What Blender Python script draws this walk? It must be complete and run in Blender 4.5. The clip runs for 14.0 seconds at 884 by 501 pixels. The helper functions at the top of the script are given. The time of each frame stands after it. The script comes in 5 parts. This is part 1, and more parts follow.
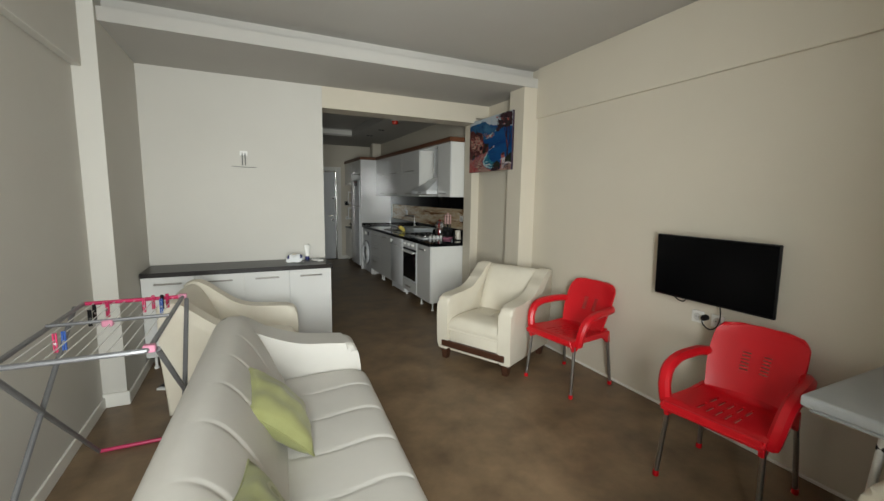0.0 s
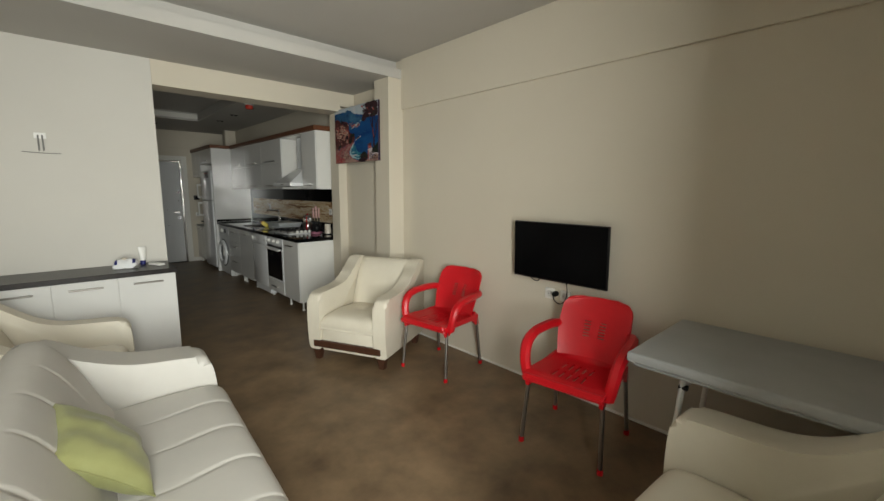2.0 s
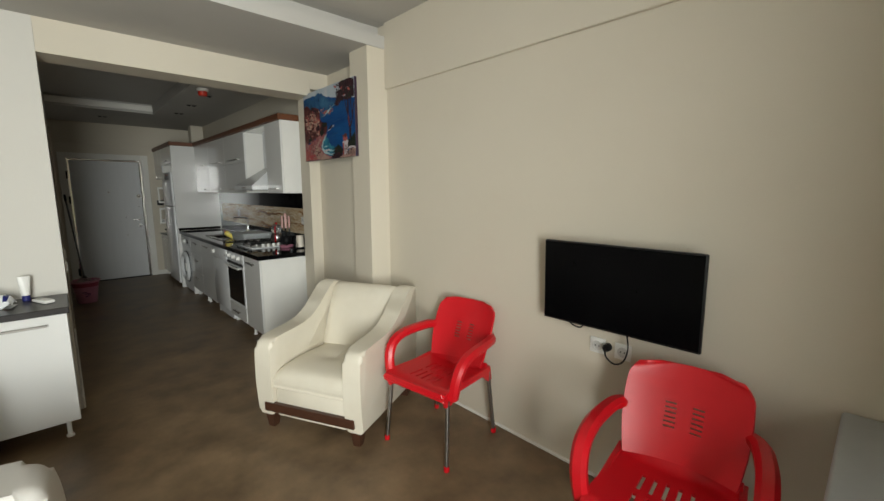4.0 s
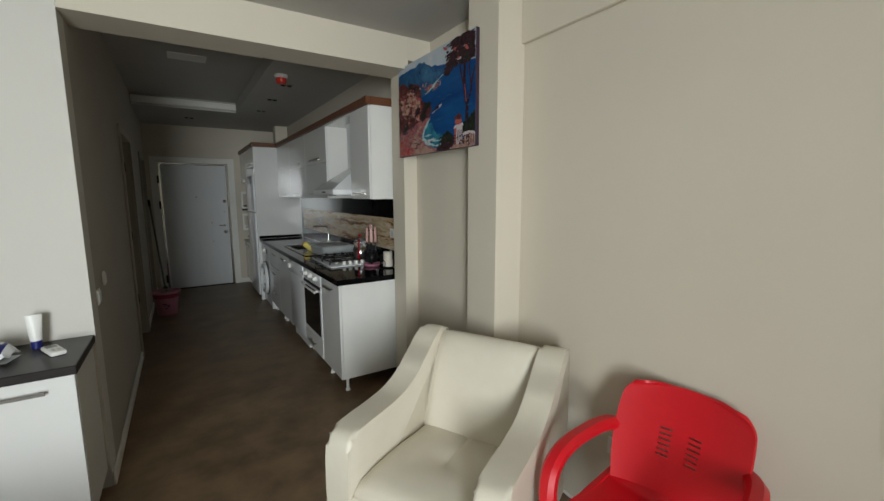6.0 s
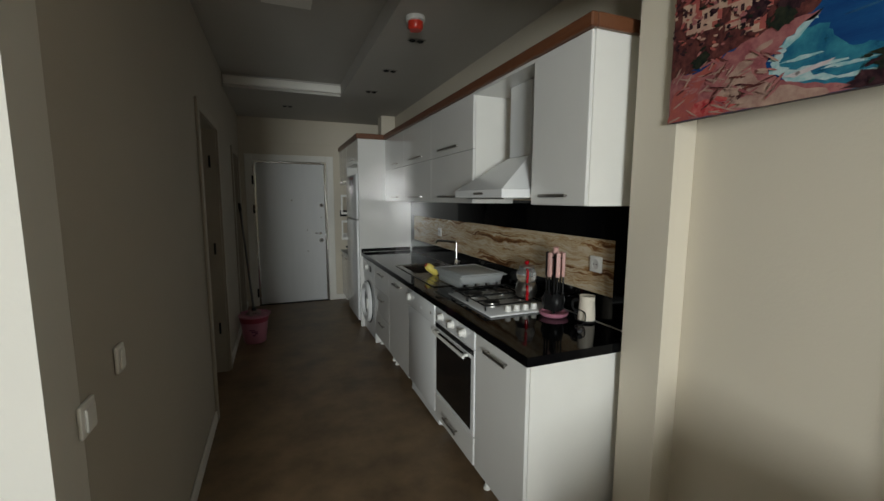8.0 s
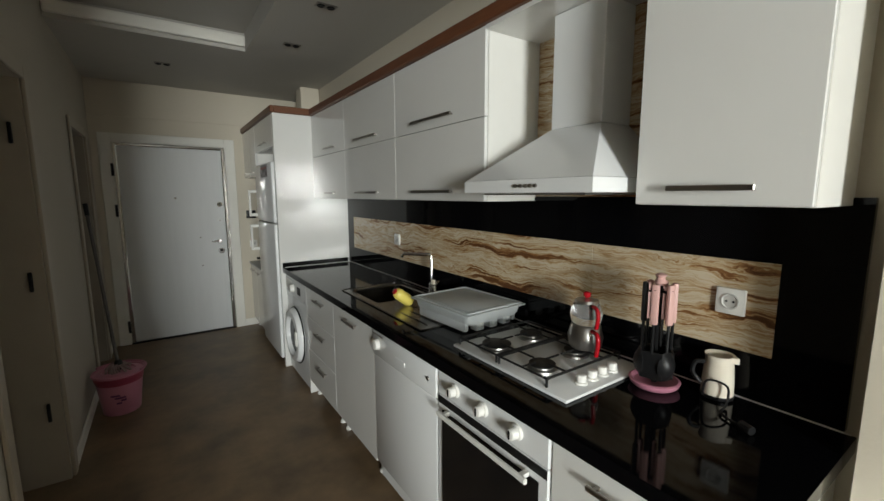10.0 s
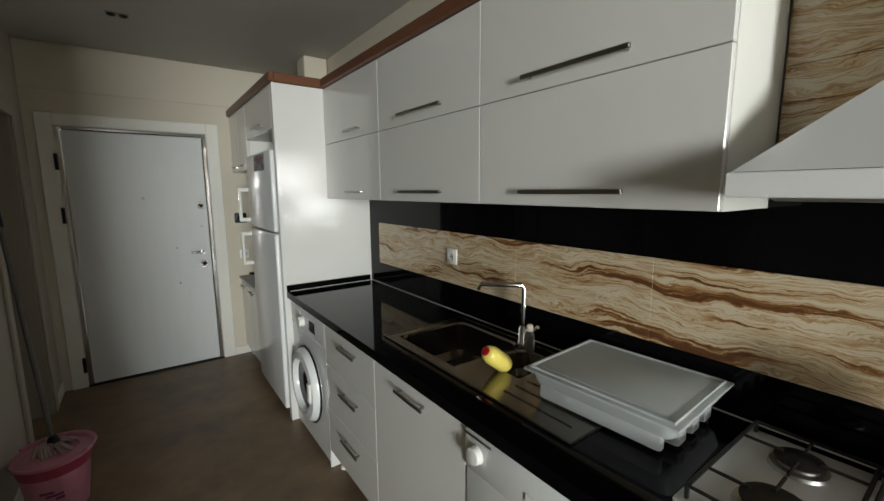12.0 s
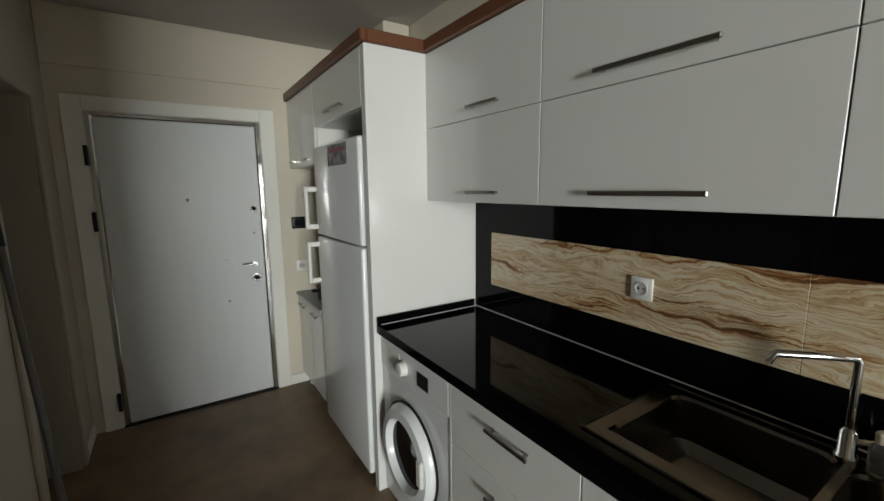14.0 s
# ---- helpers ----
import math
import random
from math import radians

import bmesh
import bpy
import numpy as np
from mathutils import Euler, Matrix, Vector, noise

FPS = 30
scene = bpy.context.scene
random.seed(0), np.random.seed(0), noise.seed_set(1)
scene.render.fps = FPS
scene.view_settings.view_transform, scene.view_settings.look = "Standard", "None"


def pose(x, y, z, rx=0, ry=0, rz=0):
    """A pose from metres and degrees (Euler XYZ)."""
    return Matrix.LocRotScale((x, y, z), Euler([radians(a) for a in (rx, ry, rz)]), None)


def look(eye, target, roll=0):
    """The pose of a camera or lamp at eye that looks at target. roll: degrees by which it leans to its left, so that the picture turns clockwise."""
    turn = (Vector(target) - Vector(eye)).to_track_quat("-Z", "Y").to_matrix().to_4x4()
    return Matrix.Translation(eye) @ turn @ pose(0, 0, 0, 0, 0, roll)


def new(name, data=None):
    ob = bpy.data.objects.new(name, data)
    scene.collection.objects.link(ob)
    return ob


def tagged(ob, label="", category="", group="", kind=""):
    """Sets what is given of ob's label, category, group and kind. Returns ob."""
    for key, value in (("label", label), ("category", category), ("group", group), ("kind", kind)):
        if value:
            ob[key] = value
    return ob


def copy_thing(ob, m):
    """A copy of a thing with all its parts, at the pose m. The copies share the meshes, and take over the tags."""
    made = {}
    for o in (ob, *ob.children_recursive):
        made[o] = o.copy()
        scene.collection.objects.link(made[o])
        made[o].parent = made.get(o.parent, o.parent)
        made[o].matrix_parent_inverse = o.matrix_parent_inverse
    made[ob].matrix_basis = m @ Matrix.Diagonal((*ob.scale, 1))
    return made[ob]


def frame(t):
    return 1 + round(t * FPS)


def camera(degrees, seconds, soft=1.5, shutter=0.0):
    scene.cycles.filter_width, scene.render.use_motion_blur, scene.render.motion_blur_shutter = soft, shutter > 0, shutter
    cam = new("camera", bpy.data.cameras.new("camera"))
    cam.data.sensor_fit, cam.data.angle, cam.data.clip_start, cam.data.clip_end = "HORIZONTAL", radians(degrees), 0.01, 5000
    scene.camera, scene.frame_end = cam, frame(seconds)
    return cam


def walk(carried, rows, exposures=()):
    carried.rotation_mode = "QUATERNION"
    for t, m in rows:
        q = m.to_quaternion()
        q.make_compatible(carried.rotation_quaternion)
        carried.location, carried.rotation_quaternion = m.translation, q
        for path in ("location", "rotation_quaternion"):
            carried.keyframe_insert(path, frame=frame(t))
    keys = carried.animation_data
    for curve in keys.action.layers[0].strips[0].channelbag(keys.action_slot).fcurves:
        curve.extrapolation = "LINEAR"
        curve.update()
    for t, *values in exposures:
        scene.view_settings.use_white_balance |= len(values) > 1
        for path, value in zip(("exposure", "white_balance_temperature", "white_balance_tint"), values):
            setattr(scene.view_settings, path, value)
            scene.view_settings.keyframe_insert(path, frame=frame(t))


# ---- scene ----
cam = camera(94.2, 14.0)
PATH = [
    (0, (0.258, 0.467, 1.509), (1.102, 2.261, 1.247), 0.9),
    (0.5, (0.303, 0.41, 1.485), (1.059, 2.243, 1.225), 0.8),
    (1, (0.248, 0.361, 1.476), (1.118, 2.142, 1.209), 0.7),
    (1.5, (0.237, 0.366, 1.472), (1.441, 1.94, 1.201), 0.7),
    (2, (0.325, 0.486, 1.496), (1.662, 1.946, 1.206), 0.4),
    (2.5, (0.445, 0.722, 1.519), (1.795, 2.168, 1.226), 0.4),
    (3, (0.602, 0.93, 1.528), (1.967, 2.362, 1.232), 0.3),
    (5.3, (1.291, 1.781, 1.526), (2.577, 3.287, 1.249), -0.3),
    (5.5, (1.289, 1.925, 1.547), (2.556, 3.448, 1.27), -0.2),
    (6, (1.39, 2.304, 1.539), (2.452, 3.977, 1.266), -0.2),
    (6.5, (1.428, 2.692, 1.525), (2.292, 4.476, 1.261), -0.0),
    (7, (1.424, 3.099, 1.54), (2.195, 4.926, 1.281), 0.0),
    (7.5, (1.466, 3.517, 1.536), (2.198, 5.361, 1.283), 0.2),
    (8, (1.437, 3.911, 1.528), (2.172, 5.754, 1.279), 0.2),
    (10.5, (1.552, 5.245, 1.534), (2.712, 6.85, 1.253), -0.4),
    (11, (1.618, 5.472, 1.548), (2.78, 7.074, 1.263), -0.5),
    (11.5, (1.645, 5.718, 1.538), (2.799, 7.326, 1.247), -0.5),
    (12, (1.616, 6.004, 1.552), (2.778, 7.605, 1.261), -0.4),
    (12.5, (1.637, 6.24, 1.536), (2.809, 7.833, 1.239), -0.4),
    (13, (1.669, 6.477, 1.546), (2.839, 8.072, 1.253), -0.5),
    (13.5, (1.645, 6.692, 1.538), (2.812, 8.289, 1.242), -0.4),
    (14, (1.55, 6.911, 1.565), (2.624, 8.571, 1.264), -0.6),
]
walk(cam, [(t, look(eye, target, roll)) for t, eye, target, roll in PATH],
     exposures=[(0.0, -0.22, 7100, 10), (2.0, -0.26, 7450, 10), (3.0, -0.02, 7350, 10), (5.5, -0.05, 7000, 10), (6.2, -0.22, 6800, 10), (7.0, -0.30, 6950, 10), (8.0, 0.08, 7100, 10), (10.5, 1.02, 7250, 10), (14.0, 1.2, 7200, 10)])

# ---- light ----
world = bpy.data.worlds.new("world")
scene.world = world
world.use_nodes = True
wn = world.node_tree
sky = wn.nodes.new("ShaderNodeTexSky")
sky.sky_type, sky.sun_disc = "NISHITA", False
sky.sun_elevation, sky.sun_rotation = radians(35), radians(140)
wn.nodes["Background"].inputs["Strength"].default_value = 0.10
wn.links.new(sky.outputs["Color"], wn.nodes["Background"].inputs["Color"])

# overcast sun; sky's light from a lamp in the added balcony behind the walker
sun = new("sun", bpy.data.lights.new("sun", "SUN"))
sun.data.energy, sun.data.angle, sun.data.color = 0.8, radians(15), (1.0, 0.96, 0.9)
sun.matrix_world = look((4, 8, 8), (0, 0, 0))
WIN_X0, WIN_X1, WIN_Z0, WIN_Z1 = -0.62, 0.86, 0.05, 2.42
daylight = new("window_light", bpy.data.lights.new("window_light", "AREA"))
daylight.data.shape, daylight.data.size, daylight.data.size_y = "RECTANGLE", 1.4, 2.0
daylight.data.energy, daylight.data.color = 228, (0.84, 0.935, 1.0)
daylight.data.spread = radians(136)
daylight.matrix_world = look((0.05, -1.0, 1.55), (3.15, 4, 1.48))


# ---- materials ----
def mat(name, color, rough=0.5, metal=0.0, color2=None, scale=6.0, amount=0.5, bump=0.0, bscale=60.0, fine=None,
        coat=0.0, trans=0.0, ior=1.45, rvar=0.0, alpha=1.0, spec=0.5, stretch=(1, 1, 1), distance=0.002, sheen=0.0):
    """Two scales of noise in colour, roughness and relief over a plain surface."""
    m = bpy.data.materials.new(name)
    m.use_nodes = True
    n, l = m.node_tree.nodes, m.node_tree.links
    b = n["Principled BSDF"]
    b.inputs["Base Color"].default_value = (*color, 1)
    b.inputs["Roughness"].default_value = rough
    b.inputs["Metallic"].default_value = metal
    b.inputs["Coat Weight"].default_value = coat
    b.inputs["Coat Roughness"].default_value = 0.05
    b.inputs["Transmission Weight"].default_value = trans
    b.inputs["IOR"].default_value = ior
    b.inputs["Alpha"].default_value = alpha
    b.inputs["Specular IOR Level"].default_value = spec
    b.inputs["Sheen Weight"].default_value = sheen
    tc = n.new("ShaderNodeTexCoord")
    mp = n.new("ShaderNodeMapping")
    mp.inputs["Scale"].default_value = stretch
    l.new(tc.outputs["Object"], mp.inputs["Vector"])
    if color2:
        t1 = n.new("ShaderNodeTexNoise")
        t1.inputs["Scale"].default_value, t1.inputs["Detail"].default_value, t1.inputs["Roughness"].default_value = scale, 5, 0.6
        l.new(mp.outputs["Vector"], t1.inputs["Vector"])
        r = n.new("ShaderNodeValToRGB")
        r.color_ramp.elements[0].position, r.color_ramp.elements[1].position = 0.5 - amount / 2, 0.5 + amount / 2
        r.color_ramp.elements[0].color, r.color_ramp.elements[1].color = (*color, 1), (*color2, 1)
        l.new(t1.outputs["Fac"], r.inputs["Fac"])
        l.new(r.outputs["Color"], b.inputs["Base Color"])
        if rvar:
            mr = n.new("ShaderNodeMapRange")
            mr.inputs["To Min"].default_value, mr.inputs["To Max"].default_value = max(0.02, rough - rvar), min(1, rough + rvar)
            l.new(t1.outputs["Fac"], mr.inputs["Value"])
            l.new(mr.outputs["Result"], b.inputs["Roughness"])
    if bump:
        t2 = n.new("ShaderNodeTexNoise")
        t2.inputs["Scale"].default_value, t2.inputs["Detail"].default_value = bscale, 4
        l.new(mp.outputs["Vector"], t2.inputs["Vector"])
        bp = n.new("ShaderNodeBump")
        bp.inputs["Strength"].default_value, bp.inputs["Distance"].default_value = bump, distance
        l.new(t2.outputs["Fac"], bp.inputs["Height"])
        l.new(bp.outputs["Normal"], b.inputs["Normal"])
    return m


WALL = mat("wall_paint", (0.64, 0.582, 0.48), 0.75, color2=(0.605, 0.547, 0.445), scale=1.3, amount=0.6, bump=0.25, bscale=90)
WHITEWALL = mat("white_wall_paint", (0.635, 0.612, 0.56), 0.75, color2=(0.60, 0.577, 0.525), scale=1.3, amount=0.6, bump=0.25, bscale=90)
# darker copy of the wall paint, carrying the corridor wall's shade
SHADEWALL = mat("shaded_wall_paint", (0.45, 0.41, 0.345), 0.75, color2=(0.415, 0.375, 0.315), scale=1.3, amount=0.6, bump=0.25, bscale=90)
DOORTRIM = mat("beige_door_paint", (0.40, 0.355, 0.285), 0.45, color2=(0.36, 0.315, 0.25), scale=3)
CEIL = mat("ceiling_paint", (0.50, 0.48, 0.445), 0.85, color2=(0.465, 0.445, 0.41), scale=1.0, bump=0.2, bscale=70)
TRIM = mat("trim_paint", (0.82, 0.80, 0.74), 0.45, color2=(0.76, 0.74, 0.68), scale=4, bump=0.1, bscale=40)
FLOOR = mat("floor_vinyl", (0.115, 0.074, 0.042), 0.42, color2=(0.265, 0.178, 0.102), scale=3.4, amount=0.42, bump=0.12, bscale=180, rvar=0.12)
LEATHER = mat("cream_leather", (0.72, 0.67, 0.56), 0.46, color2=(0.66, 0.60, 0.49), scale=5, amount=0.6, bump=0.35, bscale=220, rvar=0.06, distance=0.001)
SOFA = mat("white_leather", (0.60, 0.575, 0.53), 0.48, color2=(0.55, 0.53, 0.485), scale=4, amount=0.6, bump=0.35, bscale=220, rvar=0.06, distance=0.001)
SEAM = mat("seam_thread", (0.52, 0.48, 0.40), 0.7, color2=(0.45, 0.41, 0.34), scale=60)
GLOSS = mat("white_gloss_lacquer", (0.75, 0.745, 0.72), 0.13, color2=(0.72, 0.715, 0.69), scale=2.5, amount=0.5, bump=0.03, bscale=9, coat=0.3)
CARCASS = mat("white_melamine", (0.78, 0.77, 0.73), 0.35, color2=(0.74, 0.73, 0.69), scale=5)
APPL = mat("white_enamel", (0.80, 0.81, 0.81), 0.22, color2=(0.77, 0.78, 0.78), scale=3, coat=0.2)
GRANITE = mat("black_granite", (0.0015, 0.0015, 0.0018), 0.06, color2=(0.004, 0.004, 0.005), scale=240, amount=0.25, spec=0.2)
WENGE = mat("dark_laminate", (0.012, 0.010, 0.010), 0.30, spec=0.3, color2=(0.026, 0.020, 0.018), scale=14, amount=0.4, stretch=(1, 8, 8), bump=0.08, bscale=60)
CROWN = mat("brown_wood_crown", (0.12, 0.042, 0.018), 0.4, color2=(0.17, 0.065, 0.03), scale=18, amount=0.5, stretch=(6, 0.6, 6), bump=0.1, bscale=80)
DARKWOOD = mat("dark_wood", (0.045, 0.018, 0.010), 0.4, color2=(0.08, 0.032, 0.018), scale=22, stretch=(6, 1, 6), bump=0.1)
RED = mat("red_plastic", (0.62, 0.008, 0.016), 0.36, color2=(0.56, 0.007, 0.014), scale=8, bump=0.12, bscale=300, distance=0.0008)
STEEL = mat("steel_tube", (0.42, 0.41, 0.40), 0.3, 1.0, color2=(0.33, 0.32, 0.31), scale=20, rvar=0.08)
CHROME = mat("chrome", (0.75, 0.75, 0.75), 0.12, 1.0, color2=(0.68, 0.68, 0.68), scale=30)
HANDLE = mat("brushed_nickel", (0.36, 0.34, 0.31), 0.3, 1.0, color2=(0.28, 0.26, 0.24), scale=50, stretch=(1, 20, 1))
SINK = mat("sink_steel", (0.25, 0.23, 0.205), 0.22, 1.0, color2=(0.18, 0.168, 0.15), scale=9, rvar=0.08, bump=0.05, bscale=200)
BLACKP = mat("black_plastic", (0.007, 0.007, 0.0075), 0.38, color2=(0.012, 0.012, 0.0125), scale=30, spec=0.25)
SCREEN = mat("screen_glass", (0.0015, 0.0015, 0.002), 0.22, color2=(0.003, 0.003, 0.0035), scale=4, spec=0.12)
OVENGLASS = mat("oven_glass", (0.006, 0.006, 0.007), 0.06, color2=(0.012, 0.012, 0.013), scale=3)
IRON = mat("cast_iron", (0.007, 0.007, 0.0075), 0.5, color2=(0.014, 0.014, 0.014), scale=60, bump=0.2, bscale=200)
ALU = mat("burner_aluminium", (0.55, 0.54, 0.52), 0.4, 1.0, color2=(0.42, 0.41, 0.40), scale=30)
GREEN = mat("green_satin", (0.30, 0.305, 0.13), 0.45, color2=(0.26, 0.265, 0.105), scale=14, bump=0.3, bscale=60, sheen=0.15, distance=0.002)
GREENPALE = mat("pale_green_satin", (0.46, 0.46, 0.27), 0.4, color2=(0.41, 0.41, 0.23), scale=14, bump=0.2, bscale=80)
TABLE = mat("grey_plastic", (0.42, 0.43, 0.43), 0.5, color2=(0.37, 0.38, 0.38), scale=5, bump=0.2, bscale=260, distance=0.0008)
WHITEP = mat("white_plastic", (0.80, 0.79, 0.75), 0.35, color2=(0.75, 0.74, 0.70), scale=12)
PINK = mat("pink_plastic", (0.55, 0.22, 0.30), 0.35, color2=(0.49, 0.19, 0.265), scale=7)
PINKRED = mat("crimson_plastic", (0.52, 0.02, 0.10), 0.35, color2=(0.45, 0.02, 0.085), scale=12)
PALEPINK = mat("pale_pink_silicone", (0.66, 0.40, 0.36), 0.5, color2=(0.60, 0.35, 0.32), scale=15)
BLUEP = mat("blue_plastic", (0.03, 0.10, 0.36), 0.35, color2=(0.025, 0.08, 0.30), scale=20)
NAVY = mat("navy_plastic", (0.015, 0.02, 0.14), 0.35, color2=(0.012, 0.016, 0.11), scale=20)
GREYTUBE = mat("grey_painted_tube", (0.21, 0.21, 0.215), 0.38, 0.4, color2=(0.165, 0.165, 0.17), scale=15)
DARKTUBE = mat("dark_tube", (0.11, 0.105, 0.10), 0.4, 0.3, color2=(0.08, 0.075, 0.07), scale=15)
YELLOW = mat("yellow_plastic", (0.80, 0.66, 0.16), 0.35, color2=(0.74, 0.60, 0.13), scale=12)
KETTLERED = mat("red_bakelite", (0.40, 0.008, 0.015), 0.2, color2=(0.33, 0.006, 0.012), scale=18)
CERAMIC = mat("cream_ceramic", (0.70, 0.64, 0.54), 0.2, color2=(0.65, 0.58, 0.48), scale=10)
CLEAR = mat("frosted_clear_plastic", (0.80, 0.83, 0.83), 0.28, color2=(0.72, 0.76, 0.76), scale=9, trans=0.55, ior=1.25, bump=0.1, bscale=80)
CLEARGLASS = mat("clear_glass", (0.95, 0.95, 0.93), 0.03, trans=0.9, ior=1.4, color2=(0.9, 0.9, 0.9), scale=4)
MOP = mat("mop_cotton", (0.45, 0.36, 0.34), 0.9, color2=(0.32, 0.22, 0.22), scale=40, bump=0.6, bscale=120, distance=0.006)
DOORLEAF = mat("door_laminate", (0.70, 0.71, 0.71), 0.38, color2=(0.66, 0.67, 0.67), scale=3, stretch=(6, 6, 0.6), bump=0.05, bscale=60)
IVORY = mat("ivory_door_paint", (0.72, 0.66, 0.54), 0.45, color2=(0.67, 0.61, 0.49), scale=3)
# shared by side rooms and added balcony; toned down to cut daylight spill
DARKROOM = mat("darkened_plaster", (0.36, 0.345, 0.31), 0.8, color2=(0.32, 0.305, 0.275), scale=2, bump=0.2)
PAPER = mat("printed_film", (0.78, 0.79, 0.78), 0.3, color2=(0.70, 0.72, 0.73), scale=18, bump=0.3, bscale=50)
REDLED = mat("red_lens", (0.70, 0.05, 0.03), 0.3, color2=(0.6, 0.04, 0.02), scale=20)


def stone_mat():
    """Onyx-like tile: many thin ragged beds of cream, ochre and brown, bent by a slow warp."""
    m = bpy.data.materials.new("wavy_onyx")
    m.use_nodes = True
    n, l = m.node_tree.nodes, m.node_tree.links
    b = n["Principled BSDF"]
    b.inputs["Roughness"].default_value = 0.22
    tc = n.new("ShaderNodeTexCoord")

    def noise(source, stretch, scale, detail, rough, dist=0.0):
        mp, w = n.new("ShaderNodeMapping"), n.new("ShaderNodeTexNoise")
        mp.inputs["Scale"].default_value = stretch
        l.new(source, mp.inputs["Vector"])
        for k, v in (("Scale", scale), ("Detail", detail), ("Roughness", rough), ("Distortion", dist)):
            w.inputs[k].default_value = v
        l.new(mp.outputs["Vector"], w.inputs["Vector"])
        return w.outputs["Fac"]

    warp = noise(tc.outputs["Object"], (1, 1.0, 2.2), 2.8, 5, 0.56)
    off, comb, add = n.new("ShaderNodeMath"), n.new("ShaderNodeCombineXYZ"), n.new("ShaderNodeVectorMath")
    off.operation = "MULTIPLY_ADD"
    off.inputs[1].default_value, off.inputs[2].default_value = 0.16, -0.08
    l.new(warp, off.inputs[0])
    l.new(off.outputs[0], comb.inputs["Z"])
    l.new(tc.outputs["Object"], add.inputs[0])
    l.new(comb.outputs[0], add.inputs[1])
    beds = noise(add.outputs[0], (1, 0.55, 13.0), 1.9, 7, 0.6, 0.2)
    lines = noise(add.outputs[0], (1, 1.3, 46.0), 1.7, 5, 0.62, 0.2)
    mx = n.new("ShaderNodeMix")
    mx.inputs["Factor"].default_value = 0.33
    l.new(beds, mx.inputs["A"])
    l.new(lines, mx.inputs["B"])
    r = n.new("ShaderNodeValToRGB")
    e = r.color_ramp.elements
    e[0].position, e[0].color = 0.395, (0.12, 0.05, 0.02, 1)
    e[1].position, e[1].color = 0.66, (0.40, 0.24, 0.11, 1)
    for p, c in ((0.425, (0.22, 0.10, 0.038, 1)), (0.445, (0.38, 0.215, 0.095, 1)), (0.46, (0.53, 0.39, 0.23, 1)), (0.475, (0.60, 0.50, 0.35, 1)), (0.495, (0.36, 0.20, 0.085, 1)),
                 (0.51, (0.55, 0.42, 0.26, 1)), (0.53, (0.62, 0.53, 0.39, 1)), (0.555, (0.62, 0.53, 0.39, 1)), (0.57, (0.42, 0.26, 0.125, 1)), (0.585, (0.58, 0.47, 0.32, 1)), (0.62, (0.61, 0.52, 0.38, 1))):
        k = e.new(p)
        k.color = c
    l.new(mx.outputs["Result"], r.inputs["Fac"])
    l.new(r.outputs["Color"], b.inputs["Base Color"])
    return m


STONE = stone_mat()


# ---- builders ----
def thing(name, m=None, label="", category="", group="", kind=""):
    ob = new(name)
    ob.empty_display_size = 0.1
    if m is not None:
        ob.matrix_basis = m
    return tagged(ob, label, category, group, kind)


def part(name, bm, material, parent=None, label="", smooth=False):
    me = bpy.data.meshes.new(name)
    bmesh.ops.recalc_face_normals(bm, faces=bm.faces)
    bm.to_mesh(me)
    bm.free()
    for mm in (material if isinstance(material, (list, tuple)) else [material]):
        me.materials.append(mm)
    if smooth:
        for p in me.polygons:
            p.use_smooth = True
        me.set_sharp_from_angle(angle=radians(42))
    ob = new(name, me)
    ob.parent = parent
    if label:
        ob["label"] = label
    return ob


def B():
    return bmesh.new()


def box(bm, x0, x1, y0, y1, z0, z1, bev=0.0, seg=1, m=None):
    vs = bmesh.ops.create_cube(bm, size=1)["verts"]
    for v in vs:
        v.co = Vector((x0 + (v.co.x + .5) * (x1 - x0), y0 + (v.co.y + .5) * (y1 - y0), z0 + (v.co.z + .5) * (z1 - z0)))
    out = vs
    if bev:
        es = list({e for v in vs for e in v.link_edges})
        res = bmesh.ops.bevel(bm, geom=es, offset=bev, offset_type="OFFSET", segments=seg, profile=0.5, affect="EDGES", clamp_overlap=True)
        out = list({v for f in res["faces"] for v in f.verts} | {v for v in vs if v.is_valid})
    if m is not None:
        for v in out:
            v.co = m @ v.co
    return out


def bx(*a, **k):
    bm = B()
    box(bm, *a, **k)
    return bm


def prism(bm, pts, axis, a, b, bev=0.0, seg=2):
    """A flat outline pushed along an axis from a to b. pts: in the two other axes, in order."""
    def at(p, h):
        return {"x": (h, p[0], p[1]), "y": (p[0], h, p[1]), "z": (p[0], p[1], h)}[axis]
    lo = [bm.verts.new(at(p, a)) for p in pts]
    hi = [bm.verts.new(at(p, b)) for p in pts]
    n = len(pts)
    fs = [bm.faces.new(lo), bm.faces.new(hi[::-1])]
    for i in range(n):
        fs.append(bm.faces.new((lo[i], hi[i], hi[(i + 1) % n], lo[(i + 1) % n])))
    if bev:
        es = list({e for f in fs[:2] for e in f.edges})
        bmesh.ops.bevel(bm, geom=es, offset=bev, segments=seg, profile=0.5, affect="EDGES", clamp_overlap=True)


